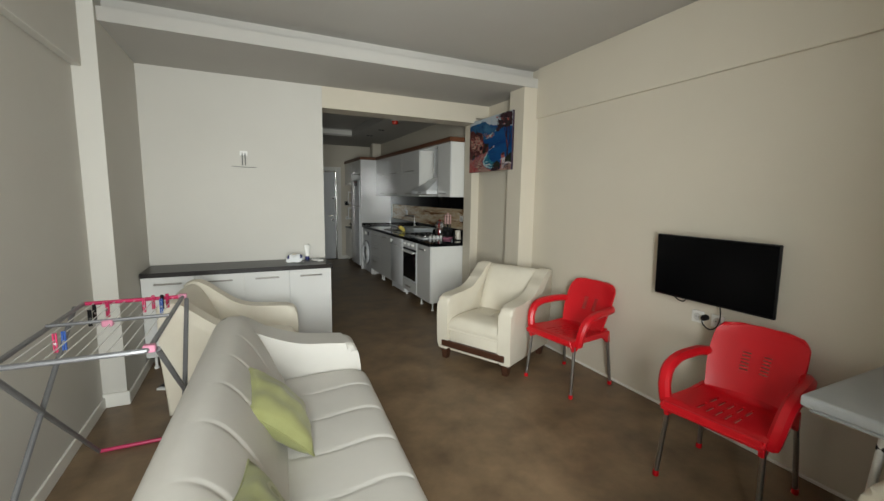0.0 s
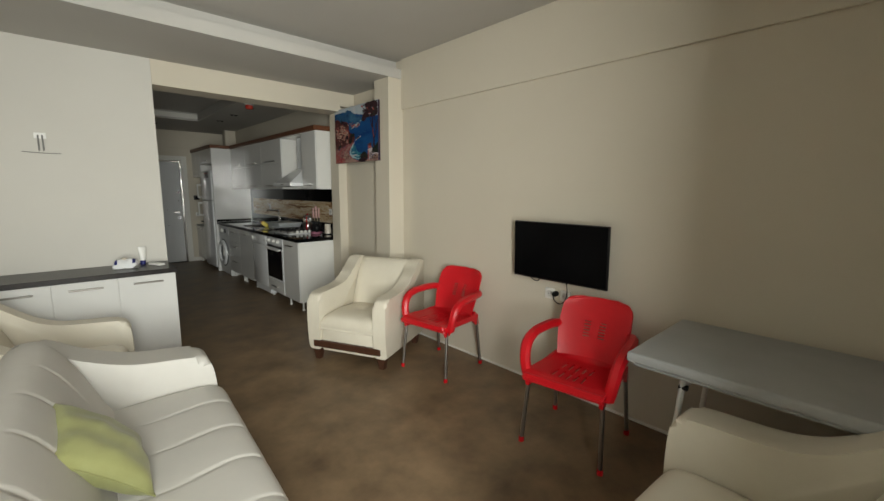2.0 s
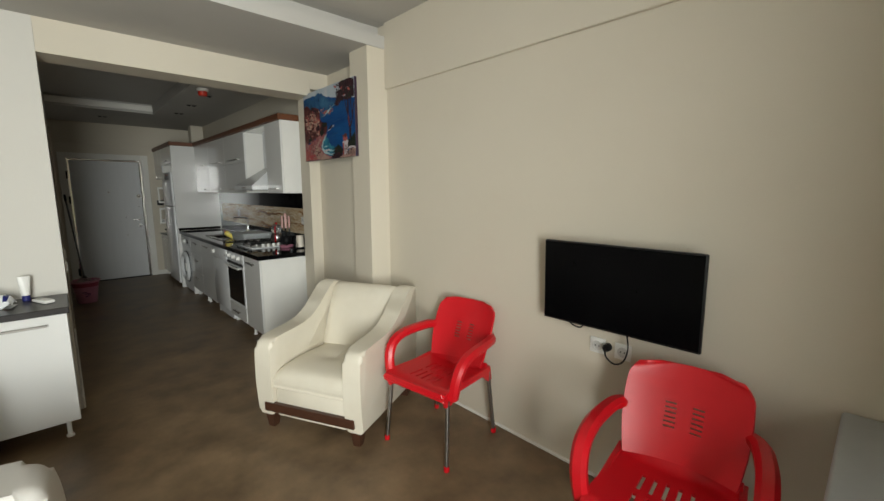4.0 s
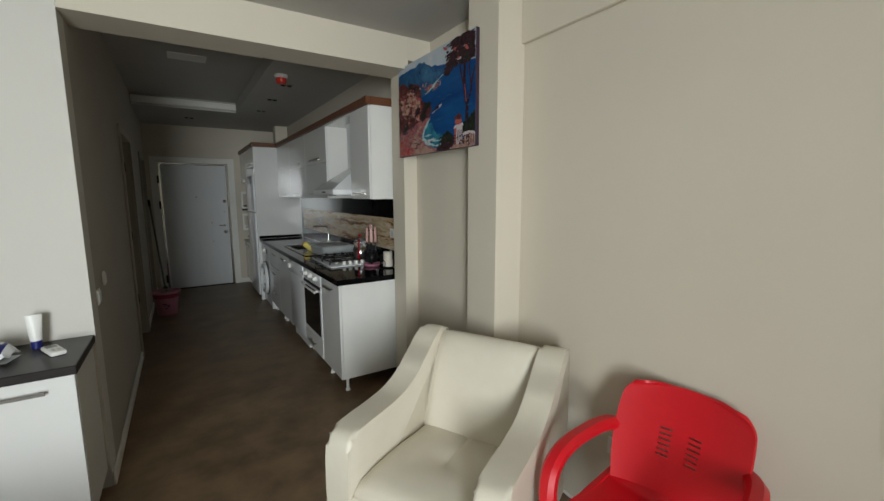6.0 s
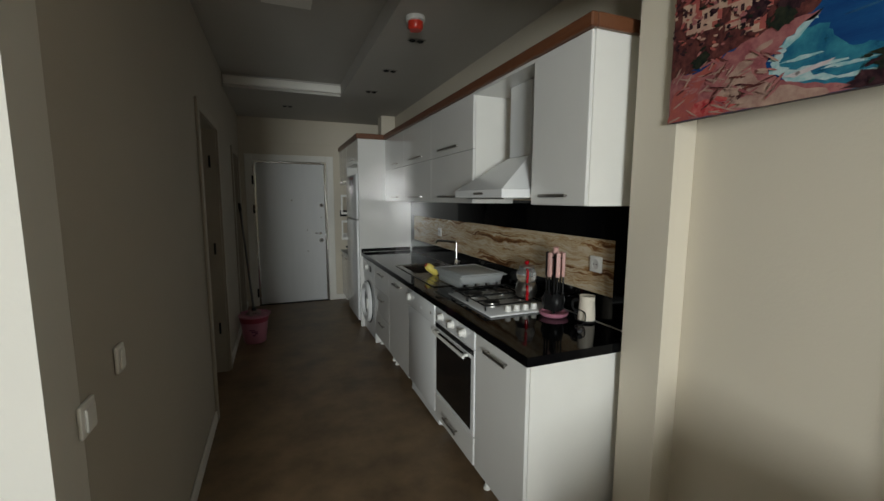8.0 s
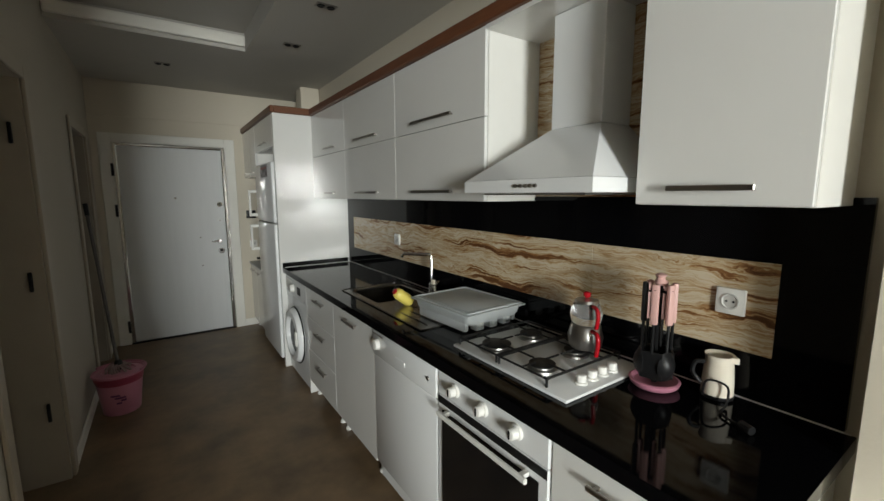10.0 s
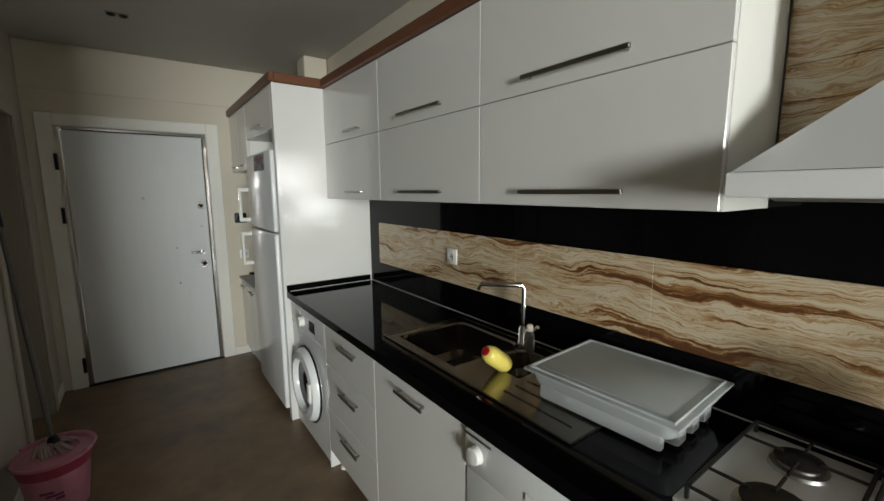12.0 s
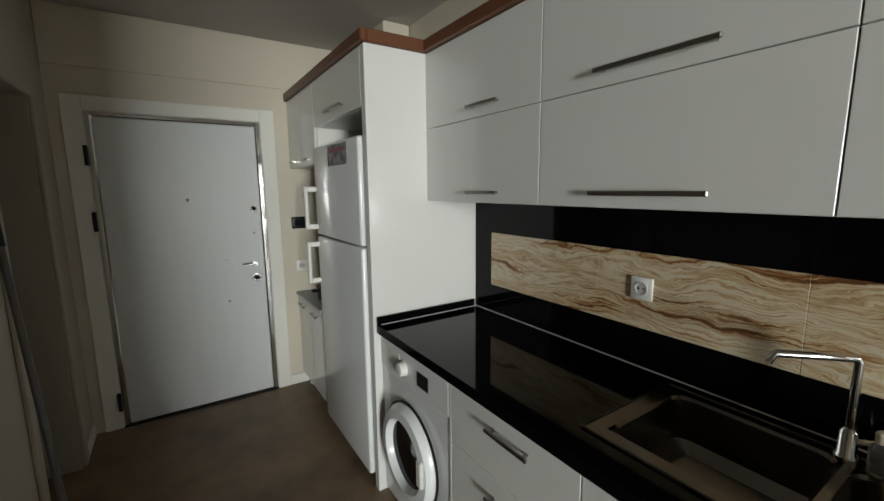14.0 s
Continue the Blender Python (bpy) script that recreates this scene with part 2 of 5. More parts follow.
def tube(bm, pts, r, seg=8, closed=False, flat=1.0):
    """A round bar along a line of points."""
    P = [Vector(p) for p in pts]
    rings = []
    n = len(P)
    last = None
    for i, p in enumerate(P):
        a = P[(i - 1) % n] if closed or i > 0 else p
        b = P[(i + 1) % n] if closed or i < n - 1 else p
        d = (b - a).normalized()
        if last is None:
            u = d.orthogonal().normalized()
        else:
            u = (last - d * last.dot(d)).normalized()
        last = u
        w = d.cross(u)
        rings.append([bm.verts.new(p + (u * math.cos(t) + w * math.sin(t) * flat) * r) for t in [2 * math.pi * k / seg for k in range(seg)]])
    for i in range(n if closed else n - 1):
        A, C = rings[i], rings[(i + 1) % n]
        for k in range(seg):
            bm.faces.new((A[k], A[(k + 1) % seg], C[(k + 1) % seg], C[k]))
    if not closed:
        bm.faces.new(rings[0][::-1])
        bm.faces.new(rings[-1])


def band(bm, pts, side, w, h):
    """A flat band, w across (along side) and h thick, along a line of points."""
    P, s = [Vector(p) for p in pts], Vector(side).normalized()
    rings = []
    for i, p in enumerate(P):
        d = (P[min(i + 1, len(P) - 1)] - P[max(i - 1, 0)]).normalized()
        nn = d.cross(s).normalized()
        c = 0.3 * h
        rings.append([bm.verts.new(p + s * a + nn * b) for a, b in ((-w / 2, -h / 2 + c), (-w / 2, h / 2 - c), (-w / 2 + c, h / 2), (w / 2 - c, h / 2), (w / 2, h / 2 - c), (w / 2, -h / 2 + c), (w / 2 - c, -h / 2), (-w / 2 + c, -h / 2))])
    for i in range(len(P) - 1):
        for k in range(8):
            bm.faces.new((rings[i][k], rings[i][(k + 1) % 8], rings[i + 1][(k + 1) % 8], rings[i + 1][k]))
    bm.faces.new(rings[0][::-1])
    bm.faces.new(rings[-1])


def lathe(bm, prof, c=(0, 0, 0), seg=20, axis="z", cap=True):
    """A turned shape: prof holds radius and height from end to end."""
    rings = []
    for r, h in prof:
        ring = []
        for k in range(seg):
            t = 2 * math.pi * k / seg
            a, b = r * math.cos(t), r * math.sin(t)
            o = {"z": (a, b, h), "x": (h, a, b), "y": (a, h, b)}[axis]
            ring.append(bm.verts.new(Vector(c) + Vector(o)))
        rings.append(ring)
    for i in range(len(rings) - 1):
        for k in range(seg):
            bm.faces.new((rings[i][k], rings[i][(k + 1) % seg], rings[i + 1][(k + 1) % seg], rings[i + 1][k]))
    if cap:
        bm.faces.new(rings[0][::-1])
        bm.faces.new(rings[-1])


def sheet(bm, f, nu, nv, skip=(), thick=0.0):
    """A surface f(u, v), u and v from 0 to 1, with some cells left out, given thickness."""
    V = [[bm.verts.new(f(i / nu, j / nv)) for j in range(nv + 1)] for i in range(nu + 1)]
    fs = [bm.faces.new((V[i][j], V[i + 1][j], V[i + 1][j + 1], V[i][j + 1])) for i in range(nu) for j in range(nv) if (i, j) not in skip]
    for v in [v for row in V for v in row if not v.link_faces]:
        bm.verts.remove(v)
    if thick:
        bmesh.ops.recalc_face_normals(bm, faces=fs)
        bmesh.ops.solidify(bm, geom=fs, thickness=thick)


def closed_line(pts, n=4):
    """A soft closed outline through points."""
    P = [Vector(p) for p in pts]
    out = []
    for i in range(len(P)):
        a, b, c, d = P[i - 1], P[i], P[(i + 1) % len(P)], P[(i + 2) % len(P)]
        for k in range(n):
            t = k / n
            q = 0.5 * ((2 * b) + (c - a) * t + (2 * a - 5 * b + 4 * c - d) * t * t + (3 * b - a - 3 * c + d) * t ** 3)
            out.append((q[0], q[1]))
    return out


def loft(bm, f, nu, nk):
    """A closed outline f(u, k) of nk points carried along u from 0 to 1, with both ends closed."""
    R = [[bm.verts.new(f(i / nu, k)) for k in range(nk)] for i in range(nu + 1)]
    for i in range(nu):
        for k in range(nk):
            bm.faces.new((R[i][k], R[i][(k + 1) % nk], R[i + 1][(k + 1) % nk], R[i + 1][k]))
    bm.faces.new(R[0][::-1])
    bm.faces.new(R[-1])


def arc(c, r, a0, a1, n, plane="xz"):
    out = []
    for k in range(n + 1):
        t = radians(a0 + (a1 - a0) * k / n)
        a, b = r * math.cos(t), r * math.sin(t)
        out.append({"xz": (c[0] + a, c[1], c[2] + b), "yz": (c[0], c[1] + a, c[2] + b), "xy": (c[0] + a, c[1] + b, c[2])}[plane])
    return out


def smooth_line(pts, n=6):
    """A soft curve through points."""
    P = [Vector(p) for p in pts]
    out = []
    for i in range(len(P) - 1):
        a, b, c, d = P[max(i - 1, 0)], P[i], P[i + 1], P[min(i + 2, len(P) - 1)]
        for k in range(n):
            t = k / n
            out.append(0.5 * ((2 * b) + (c - a) * t + (2 * a - 5 * b + 4 * c - d) * t * t + (3 * b - a - 3 * c + d) * t ** 3))
    return out + [P[-1]]


def setting(name, bm, material, label="", smooth=False, category=""):
    return tagged(part(name, bm, material, None, label, smooth), kind="structure", category=category)


def text_mesh(name, body, size, m, material, parent):
    cu = bpy.data.curves.new(name, "FONT")
    cu.body, cu.size, cu.extrude, cu.align_x, cu.align_y = body, size, 0.0004, "CENTER", "CENTER"
    tmp = bpy.data.objects.new(name, cu)
    scene.collection.objects.link(tmp)
    me = bpy.data.meshes.new_from_object(tmp.evaluated_get(bpy.context.evaluated_depsgraph_get()))
    bpy.data.objects.remove(tmp)
    me.materials.append(material)
    me.transform(m)
    ob = new(name, me)
    ob.parent = parent
    return ob


# ---- structure ----
# living room x -0.72..2.97, y 0.10..4.94; corridor kitchen x 0.98..2.97, y 4.94..10.30
FL = setting("floor", bx(-0.95, 3.2, -0.15, 10.6, -0.12, 0.0), FLOOR, "mottled brown vinyl floor with a dull sheen", category="floor")
bm = B()
box(bm, 2.97, 3.20, -0.15, 10.6, 0, 2.9)
setting("wall_east", bm, WALL, "warm white painted plaster wall", category="wall")
setting("wall_east_upper", bx(2.944, 2.969, 0.10, 3.979, 2.305, 2.79, bev=0.004), WALL, "slightly raised plaster band along the wall top", category="wall")
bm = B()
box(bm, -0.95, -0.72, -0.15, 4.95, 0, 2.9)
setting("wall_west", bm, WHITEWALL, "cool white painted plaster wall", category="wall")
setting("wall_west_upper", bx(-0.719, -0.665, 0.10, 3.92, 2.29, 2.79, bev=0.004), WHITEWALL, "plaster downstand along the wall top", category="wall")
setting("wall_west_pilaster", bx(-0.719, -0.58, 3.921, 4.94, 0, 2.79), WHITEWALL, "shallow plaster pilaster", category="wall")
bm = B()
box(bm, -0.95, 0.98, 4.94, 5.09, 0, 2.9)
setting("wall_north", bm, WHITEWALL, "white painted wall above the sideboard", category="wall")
setting("lintel", bx(0.981, 2.79, 4.94, 5.21, 2.39, 2.62), WALL, "plastered beam over the kitchen opening", category="wall")
setting("lintel_end", bx(2.7905, 2.969, 4.94, 5.019, 2.45, 2.69), WALL, "plaster over the niche", category="wall")
# east pilasters with the niche between them
bm = B()
box(bm, 2.79, 2.969, 3.98, 4.23, 0, 2.60)
setting("pilaster_1", bm, WALL, "plaster column at the corner of the niche", category="wall")
setting("pilaster_2", bx(2.79, 2.969, 5.02, 5.21, 0, 2.60), WALL, "plaster column beside the kitchen units", category="wall")
setting("niche_back", bx(2.895, 2.969, 4.231, 5.019, 0, 2.4495), WALL, "back of the shallow plaster niche", category="wall")
# corridor's west wall with two doorways, its shade put into the colour
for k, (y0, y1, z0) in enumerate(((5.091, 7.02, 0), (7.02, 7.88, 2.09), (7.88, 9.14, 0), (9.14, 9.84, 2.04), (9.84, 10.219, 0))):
    setting("wall_corridor_%d" % (k + 1), bx(0.78, 0.98, y0, y1, z0, 2.9), SHADEWALL, "painted corridor wall beside open doorways, colour darkened for its shade", category="wall")
bm = B()
box(bm, 0.78, 1.14, 10.22, 10.5, 0, 2.9)
box(bm, 2.12, 2.969, 10.22, 10.5, 0, 2.9)
box(bm, 1.14, 2.12, 10.22, 10.5, 2.055, 2.9)
setting("wall_end", bm, WALL, "painted wall around the entrance door", category="wall")
setting("wall_end_upper", bx(0.981, 2.968, 10.208, 10.219, 2.295, 2.62, bev=0.003), WALL, "slightly raised plaster band over the entrance", category="wall")
# window wall behind the walker
bm = B()
box(bm, -0.95, WIN_X0, -0.15, 0.10, 0, 2.9)
box(bm, WIN_X1, 3.2, -0.15, 0.10, 0, 2.9)
box(bm, WIN_X0, WIN_X1, -0.15, 0.10, WIN_Z1, 2.9)
box(bm, WIN_X0, WIN_X1, -0.15, 0.10, 0, WIN_Z0)
setting("wall_south", bm, WALL, "painted wall with the balcony opening", category="wall")
# unseen balcony added outside, closed at the sides to cut slanting daylight
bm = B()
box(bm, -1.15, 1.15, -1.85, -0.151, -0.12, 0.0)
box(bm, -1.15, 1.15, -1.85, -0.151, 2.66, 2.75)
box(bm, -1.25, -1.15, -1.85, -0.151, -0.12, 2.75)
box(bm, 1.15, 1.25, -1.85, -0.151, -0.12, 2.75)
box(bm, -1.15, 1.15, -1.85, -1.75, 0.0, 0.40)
setting("wall_balcony_unseen", bm, DARKROOM, "unseen balcony shell added to narrow the daylight", category="wall")
win = thing("window_1", pose(0, 0, 0), "white plastic balcony door with clear panes", "window", kind="structure")
bm = B()
for x0, x1, z0, z1 in ((WIN_X0, WIN_X1, WIN_Z0, WIN_Z0 + .07), (WIN_X0, WIN_X1, WIN_Z1 - .07, WIN_Z1), (WIN_X0, WIN_X0 + .07, WIN_Z0 + .07, WIN_Z1 - .07),
                       (WIN_X1 - .07, WIN_X1, WIN_Z0 + .07, WIN_Z1 - .07), (-0.36, -0.30, WIN_Z0 + .07, WIN_Z1 - .07)):
    box(bm, x0, x1, -0.09, -0.03, z0, z1, bev=0.006)
part("window_frame", bm, WHITEP, win)
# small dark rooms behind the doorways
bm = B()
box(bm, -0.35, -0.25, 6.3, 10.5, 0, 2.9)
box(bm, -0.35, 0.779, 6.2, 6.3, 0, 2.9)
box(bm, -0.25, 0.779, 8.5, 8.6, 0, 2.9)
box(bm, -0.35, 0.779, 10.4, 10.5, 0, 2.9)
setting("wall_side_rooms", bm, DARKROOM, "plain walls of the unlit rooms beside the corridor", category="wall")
# ceilings
bm = B()
box(bm, -0.95, 3.2, -0.15, 3.999, 2.79, 2.95)
setting("ceiling", bm, CEIL, "white painted plaster ceiling", category="ceiling")
bm = B()
box(bm, -0.579, 2.969, 3.97, 4.939, 2.60, 2.69)
box(bm, -0.579, 2.969, 4.09, 5.6, 2.69, 2.95)
box(bm, -0.579, 2.969, 4.0, 4.09, 2.79, 2.95)
box(bm, -0.95, 0.98, 4.81, 10.6, 2.901, 2.95)
setting("ceiling_soffit", bm, CEIL, "dropped plaster soffit with a stepped edge", category="ceiling")
bm = B()
box(bm, 2.13, 3.2, 5.21, 10.6, 2.63, 2.9)
box(bm, 0.98, 2.13, 8.65, 10.6, 2.63, 2.9)
box(bm, 0.98, 2.13, 5.21, 5.60, 2.63, 2.69)
box(bm, 0.98, 2.13, 5.21, 8.65, 2.76, 2.9)
setting("ceiling_kitchen", bm, CEIL, "plaster kitchen ceiling with a raised tray", category="ceiling")
setting("trim_tray", bx(0.985, 2.128, 8.61, 8.649, 2.655, 2.735, bev=0.012, seg=2), TRIM, "pale plaster cove along the raised tray", category="trim")

# baseboards
def baseboard(name, *r):
    return setting(name, bx(*r, bev=0.004), TRIM, "low white painted baseboard", category="baseboard")


baseboard("baseboard_1", -0.718, -0.703, 0.10, 3.92, 0, 0.08)
baseboard("baseboard_2", -0.579, -0.564, 3.92, 4.94, 0, 0.08)
baseboard("baseboard_3", -0.719, -0.564, 3.905, 3.92, 0, 0.10)
baseboard("baseboard_4", 2.955, 2.969, 0.10, 3.98, 0, 0.02)
baseboard("baseboard_5", 2.775, 2.789, 3.965, 5.21, 0, 0.09)
baseboard("baseboard_6", 0.981, 0.994, 4.94, 6.95, 0, 0.08)
baseboard("baseboard_7", 0.981, 0.994, 7.96, 9.07, 0, 0.08)
baseboard("baseboard_8", 0.981, 0.994, 9.91, 10.219, 0, 0.08)
baseboard("baseboard_9", 2.22, 2.36, 10.206, 10.219, 0, 0.08)


# doorway trims and doors
def doorway(name, y0, y1, top):
    d = thing(name, pose(0.98, y0, 0), "beige painted door frame around an open doorway", "door frame", kind="structure")
    w = y1 - y0
    for a, b, c, e in ((-0.07, 0.0, 0, top + .07), (w, w + .07, 0, top + .07)):
        part("casing", bx(0.001, 0.018, a, b, c, e, bev=0.004), DOORTRIM, d)
    part("casing", bx(0.001, 0.018, 0, w, top, top + .07, bev=0.004), DOORTRIM, d)
    part("jamb", bx(-0.19, 0.0, 0.001, 0.02, 0, top), DOORTRIM, d)
    part("jamb", bx(-0.19, 0.0, w - .02, w - .001, 0, top), DOORTRIM, d)
    return d


d1 = doorway("door_1", 7.02, 7.88, 2.09)
for z in (0.35, 1.05, 1.78):
    part("hinge", bx(-0.06, -0.045, 0.826, 0.841, z, z + .1, bev=0.003), BLACKP, d1)
d2 = doorway("door_2", 9.14, 9.84, 2.04)
leaf = thing("room_door", pose(0.78, 7.86, 0), "cream painted inner door standing open", "door")
part("leaf", bx(-0.80, -0.01, -0.045, -0.005, 0.01, 2.06, bev=0.004), IVORY, leaf)
bm = B()
tube(bm, [(-0.72, -0.047, 1.02), (-0.72, -0.09, 1.02), (-0.62, -0.09, 1.02)], 0.009)
part("handle", bm, HANDLE, leaf, "nickel lever handle")

# entrance door
ed = thing("entrance_door", pose(1.14, 10.22, 0), "white steel entrance door, closed, with chrome edge trim", "door")
part("leaf", bx(0.035, 0.945, 0.0, 0.05, 0.015, 2.015, bev=0.004), DOORLEAF, ed)
bm = B()
box(bm, 0.0, 0.034, -0.012, 0.03, 0, 2.045, bev=0.006)
box(bm, 0.946, 0.98, -0.012, 0.03, 0, 2.045, bev=0.006)
box(bm, 0.034, 0.946, -0.012, 0.03, 2.016, 2.045, bev=0.006)
part("frame", bm, CHROME, ed, "polished steel door frame")
part("threshold", bx(0.0, 0.98, -0.02, 0.06, 0.0, 0.014, bev=0.003), BLACKP, ed)
for a, b, c, e in ((-0.10, -0.001, 0, 2.135), (0.981, 1.08, 0, 2.135), (-0.001, 0.981, 2.046, 2.135)):
    part("casing", bx(a, b, -0.02, -0.001, c, e, bev=0.005), TRIM, ed)
for z in (0.13, 1.32, 1.72):
    bm = B()
    lathe(bm, ((0.012, z), (0.012, z + .12)), (-0.006, -0.03, 0), 10)
    part("hinge", bm, BLACKP, ed)


def ring(bm, x, y, z, r, d=0.012):
    lathe(bm, ((r * .55, y), (r * .6, y - d), (r, y - d), (r * 1.02, y)), (x, 0, z), 20, "y")


bm = B()
ring(bm, 0.898, 0.0, 1.43, 0.028)
part("lock", bm, CHROME, ed, "round chrome lock")
bm = B()
ring(bm, 0.885, 0.0, 0.915, 0.032)
part("lock", bm, CHROME, ed, "round chrome lock")
bm = B()
tube(bm, [(0.875, 0.0, 1.02), (0.875, -0.045, 1.02), (0.79, -0.05, 1.025)], 0.010)
lathe(bm, ((0.022, 0.0), (0.022, -0.008)), (0.875, 0, 1.02), 16, "y")
part("handle", bm, CHROME, ed, "chrome lever handle")
bm = B()
for x, z in ((0.89, 1.25), (0.69, 1.07), (0.69, 0.76)):
    lathe(bm, ((0.009, 0.0), (0.008, -0.006)), (x, 0, z), 10, "y")
part("screw", bm, HANDLE, ed)
bm = B()
lathe(bm, ((0.011, 0.0), (0.011, -0.008), (0.004, -0.01)), (0.49, 0, 1.50), 12, "y")
part("peephole", bm, CHROME, ed)


# ---- kitchen ----
KX, KF, CT = 2.955, 2.35, 0.905          # back of the units, front of the units, top of the worktop


def bar_handle(parent, x, y0, y1, z):
    """A flat bar on two posts along y, in front of a front at x."""
    bm = B()
    box(bm, x - 0.030, x - 0.020, y0, y1, z - 0.007, z + 0.007, bev=0.002)
    for y in (y0 + 0.02, y1 - 0.02):
        box(bm, x - 0.021, x + 0.001, y - 0.004, y + 0.004, z - 0.004, z + 0.004)
    return part("handle", bm, HANDLE, parent, "brushed nickel bar handle")


def unit(name, y0, y1, z0, z1, xf, fronts, label, feet=(), group="", top=None):
    """A cabinet: carcass, fronts (y0, y1, z0, z1, handle y0, y1, z), legs. Local origin at its front corner on the floor."""
    u = thing(name, pose(xf, y0, 0), label, "cabinet", group)
    w, d = y1 - y0, KX - xf
    part("body", bx(0.020, d - .002, 0.001, w - .001, z0, top or z1), CARCASS, u)
    for a, b, c, e, h0, h1, hz in fronts:
        dr = part("drawer_front" if e - c < 0.3 and z0 < 1 else "door", bx(0.0, 0.018, a - y0 + .0015, b - y0 - .0015, c + .0015, e - .0015, bev=0.002), GLOSS, u)
        if h1 > h0:
            bar_handle(dr, 0.0, h0 - y0, h1 - y0, hz)
    for fy in feet:
        for fx in (0.06, d - .06):
            bm = B()
            lathe(bm, ((0.020, 0.0), (0.020, 0.012), (0.012, 0.02), (0.012, z0 - .012), (0.022, z0 - .006), (0.022, z0)), (fx, fy - y0, 0), 12)
            part("leg", bm, WHITEP, u, smooth=True)
    return u


Z0, Z1 = 0.11, 0.862
unit("base_cabinet", 5.265, 5.73, Z0, Z1, KF, ((5.265, 5.73, Z0, Z1, 5.40, 5.60, 0.80),), "glossy white kitchen base cabinet on adjustable legs", (5.31, 5.69), "kitchen base units")
unit("base_cabinet", 6.90, 7.51, Z0, Z1, KF, ((6.90, 7.51, Z0, Z1, 7.11, 7.30, 0.80),), "glossy white base cabinet under the sink", (6.95, 7.46), "kitchen base units", 0.70)
unit("drawer_cabinet", 7.51, 8.095, Z0, Z1, KF, ((7.51, 8.095, 0.62, Z1, 7.68, 7.87, 0.79), (7.51, 8.095, 0.37, 0.62, 7.68, 7.87, 0.545), (7.51, 8.095, Z0, 0.37, 7.68, 7.87, 0.295)),
     "glossy white cabinet with three drawers", (7.56, 8.05), "kitchen base units", 0.70)
side = thing("side_panel", pose(KF, 8.0955, 0), "white lacquered side panel beside the washing machine", "cabinet")
part("panel", bx(0, .6, 0, 0.0155, 0, Z1, bev=0.002), GLOSS, side)

# worktop with upstand
wt = thing("worktop", pose(KF - 0.02, 5.235, 0), "polished black granite worktop with a low upstand", "worktop")
SY0, SY1, SX0, SX1 = 6.59, 7.59, 2.44, 2.89     # sink cut
L = 8.715 - 5.235
bm = B()
o = KF - 0.02
for x0, x1, y0, y1 in ((0, SX0 - o + .02, 0, L), (SX1 - o - .02, KX - o - 0.018, 0, L), (SX0 - o + .02, SX1 - o - .02, 0, SY0 - 5.235 + .02), (SX0 - o + .02, SX1 - o - .02, SY1 - 5.235 - .02, L)):
    box(bm, x0, x1, y0, y1, 0.863, CT)
part("slab", bm, GRANITE, wt)
part("upstand", bx(0.0, KX - o - .03, L - .014, L, CT + .0005, 0.945, bev=0.002), GRANITE, wt)
bm = B()
tube(bm, [(KX - o - .02, 0.01, CT + .001), (KX - o - .02, L, CT + .001)], 0.0018, 5)
tube(bm, [(0.02, L - .016, CT + .001), (KX - o - .02, L - .016, CT + .001)], 0.0018, 5)
part("sealant", bm, WHITEP, wt, "white silicone joint")

# splashback: black granite with an inset stone band, taller behind the hood
sp = thing("splashback", pose(KX, 5.26, 0), "black stone splashback with a brown veined onyx band", "splashback", kind="structure")
L2 = 8.718 - 5.26
for a, b, c, e in ((0, L2, CT + .001, 1.049), (0, L2, 1.331, 1.52), (0, 5.43 - 5.26, 1.0495, 1.3305), (8.58 - 5.26, L2, 1.0495, 1.3305)):
    part("black_panel", bx(-0.012, 0.012, a, b, c, e), GRANITE, sp, "polished black granite")
seams = [5.43, 6.05, 6.66, 7.27, 7.92, 8.58]
for a, b in zip(seams, seams[1:]):
    part("stone_tile", bx(-0.0135, 0.012, a - 5.26 + .0006, b - 5.26 - .0006, 1.050, 1.330, bev=0.001), STONE, sp, "cream onyx tile with brown waves")
for a in (1.5205, 1.85):
    part("stone_tile", bx(-0.0135, 0.012, 5.705 - 5.26, 6.37 - 5.26, a, a + .328 + (0.03 if a > 1.6 else 0), bev=0.001), STONE, sp, "cream onyx tile with brown waves")

# wall cabinets
UX, U0, U1, UM = 2.635, 1.50, 2.207, 1.853


def uppers(y0, y1, h0, h1):
    c = h0 / 2 + h1 / 2
    h = (h1 - h0) / 2
    return unit("wall_cabinet", y0, y1, U0, U1, UX, ((y0, y1, U0, UM, c - h, c + h, U0 + .045), (y0, y1, UM, U1, c - h, c + h, UM + .045)),
                "glossy white wall cabinet with two flap doors", (), "kitchen wall cabinets")


uppers(6.376, 7.168, 6.59, 6.95)
uppers(7.168, 7.955, 7.39, 7.73)
uppers(7.955, 8.728, 8.16, 8.36)
unit("wall_cabinet", 5.30, 5.70, U0, U1, UX, ((5.30, 5.70, U0, U1, 5.40, 5.60, U0 + .045),), "narrow glossy white wall cabinet beside the hood", (), "kitchen wall cabinets")
cr = thing("cornice", pose(UX, 5.28, 0), "reddish brown wooden cornice on top of the cabinets", "cornice")
bm = B()
box(bm, -0.022, 0.012, 0, 8.70 - 5.28, U1 + .001, U1 + .058, bev=0.006)
box(bm, 0.012, KX - UX, 0, 0.02, U1 + .001, U1 + .058, bev=0.004)
part("wall_unit_moulding", bm, CROWN, cr)
bm = B()
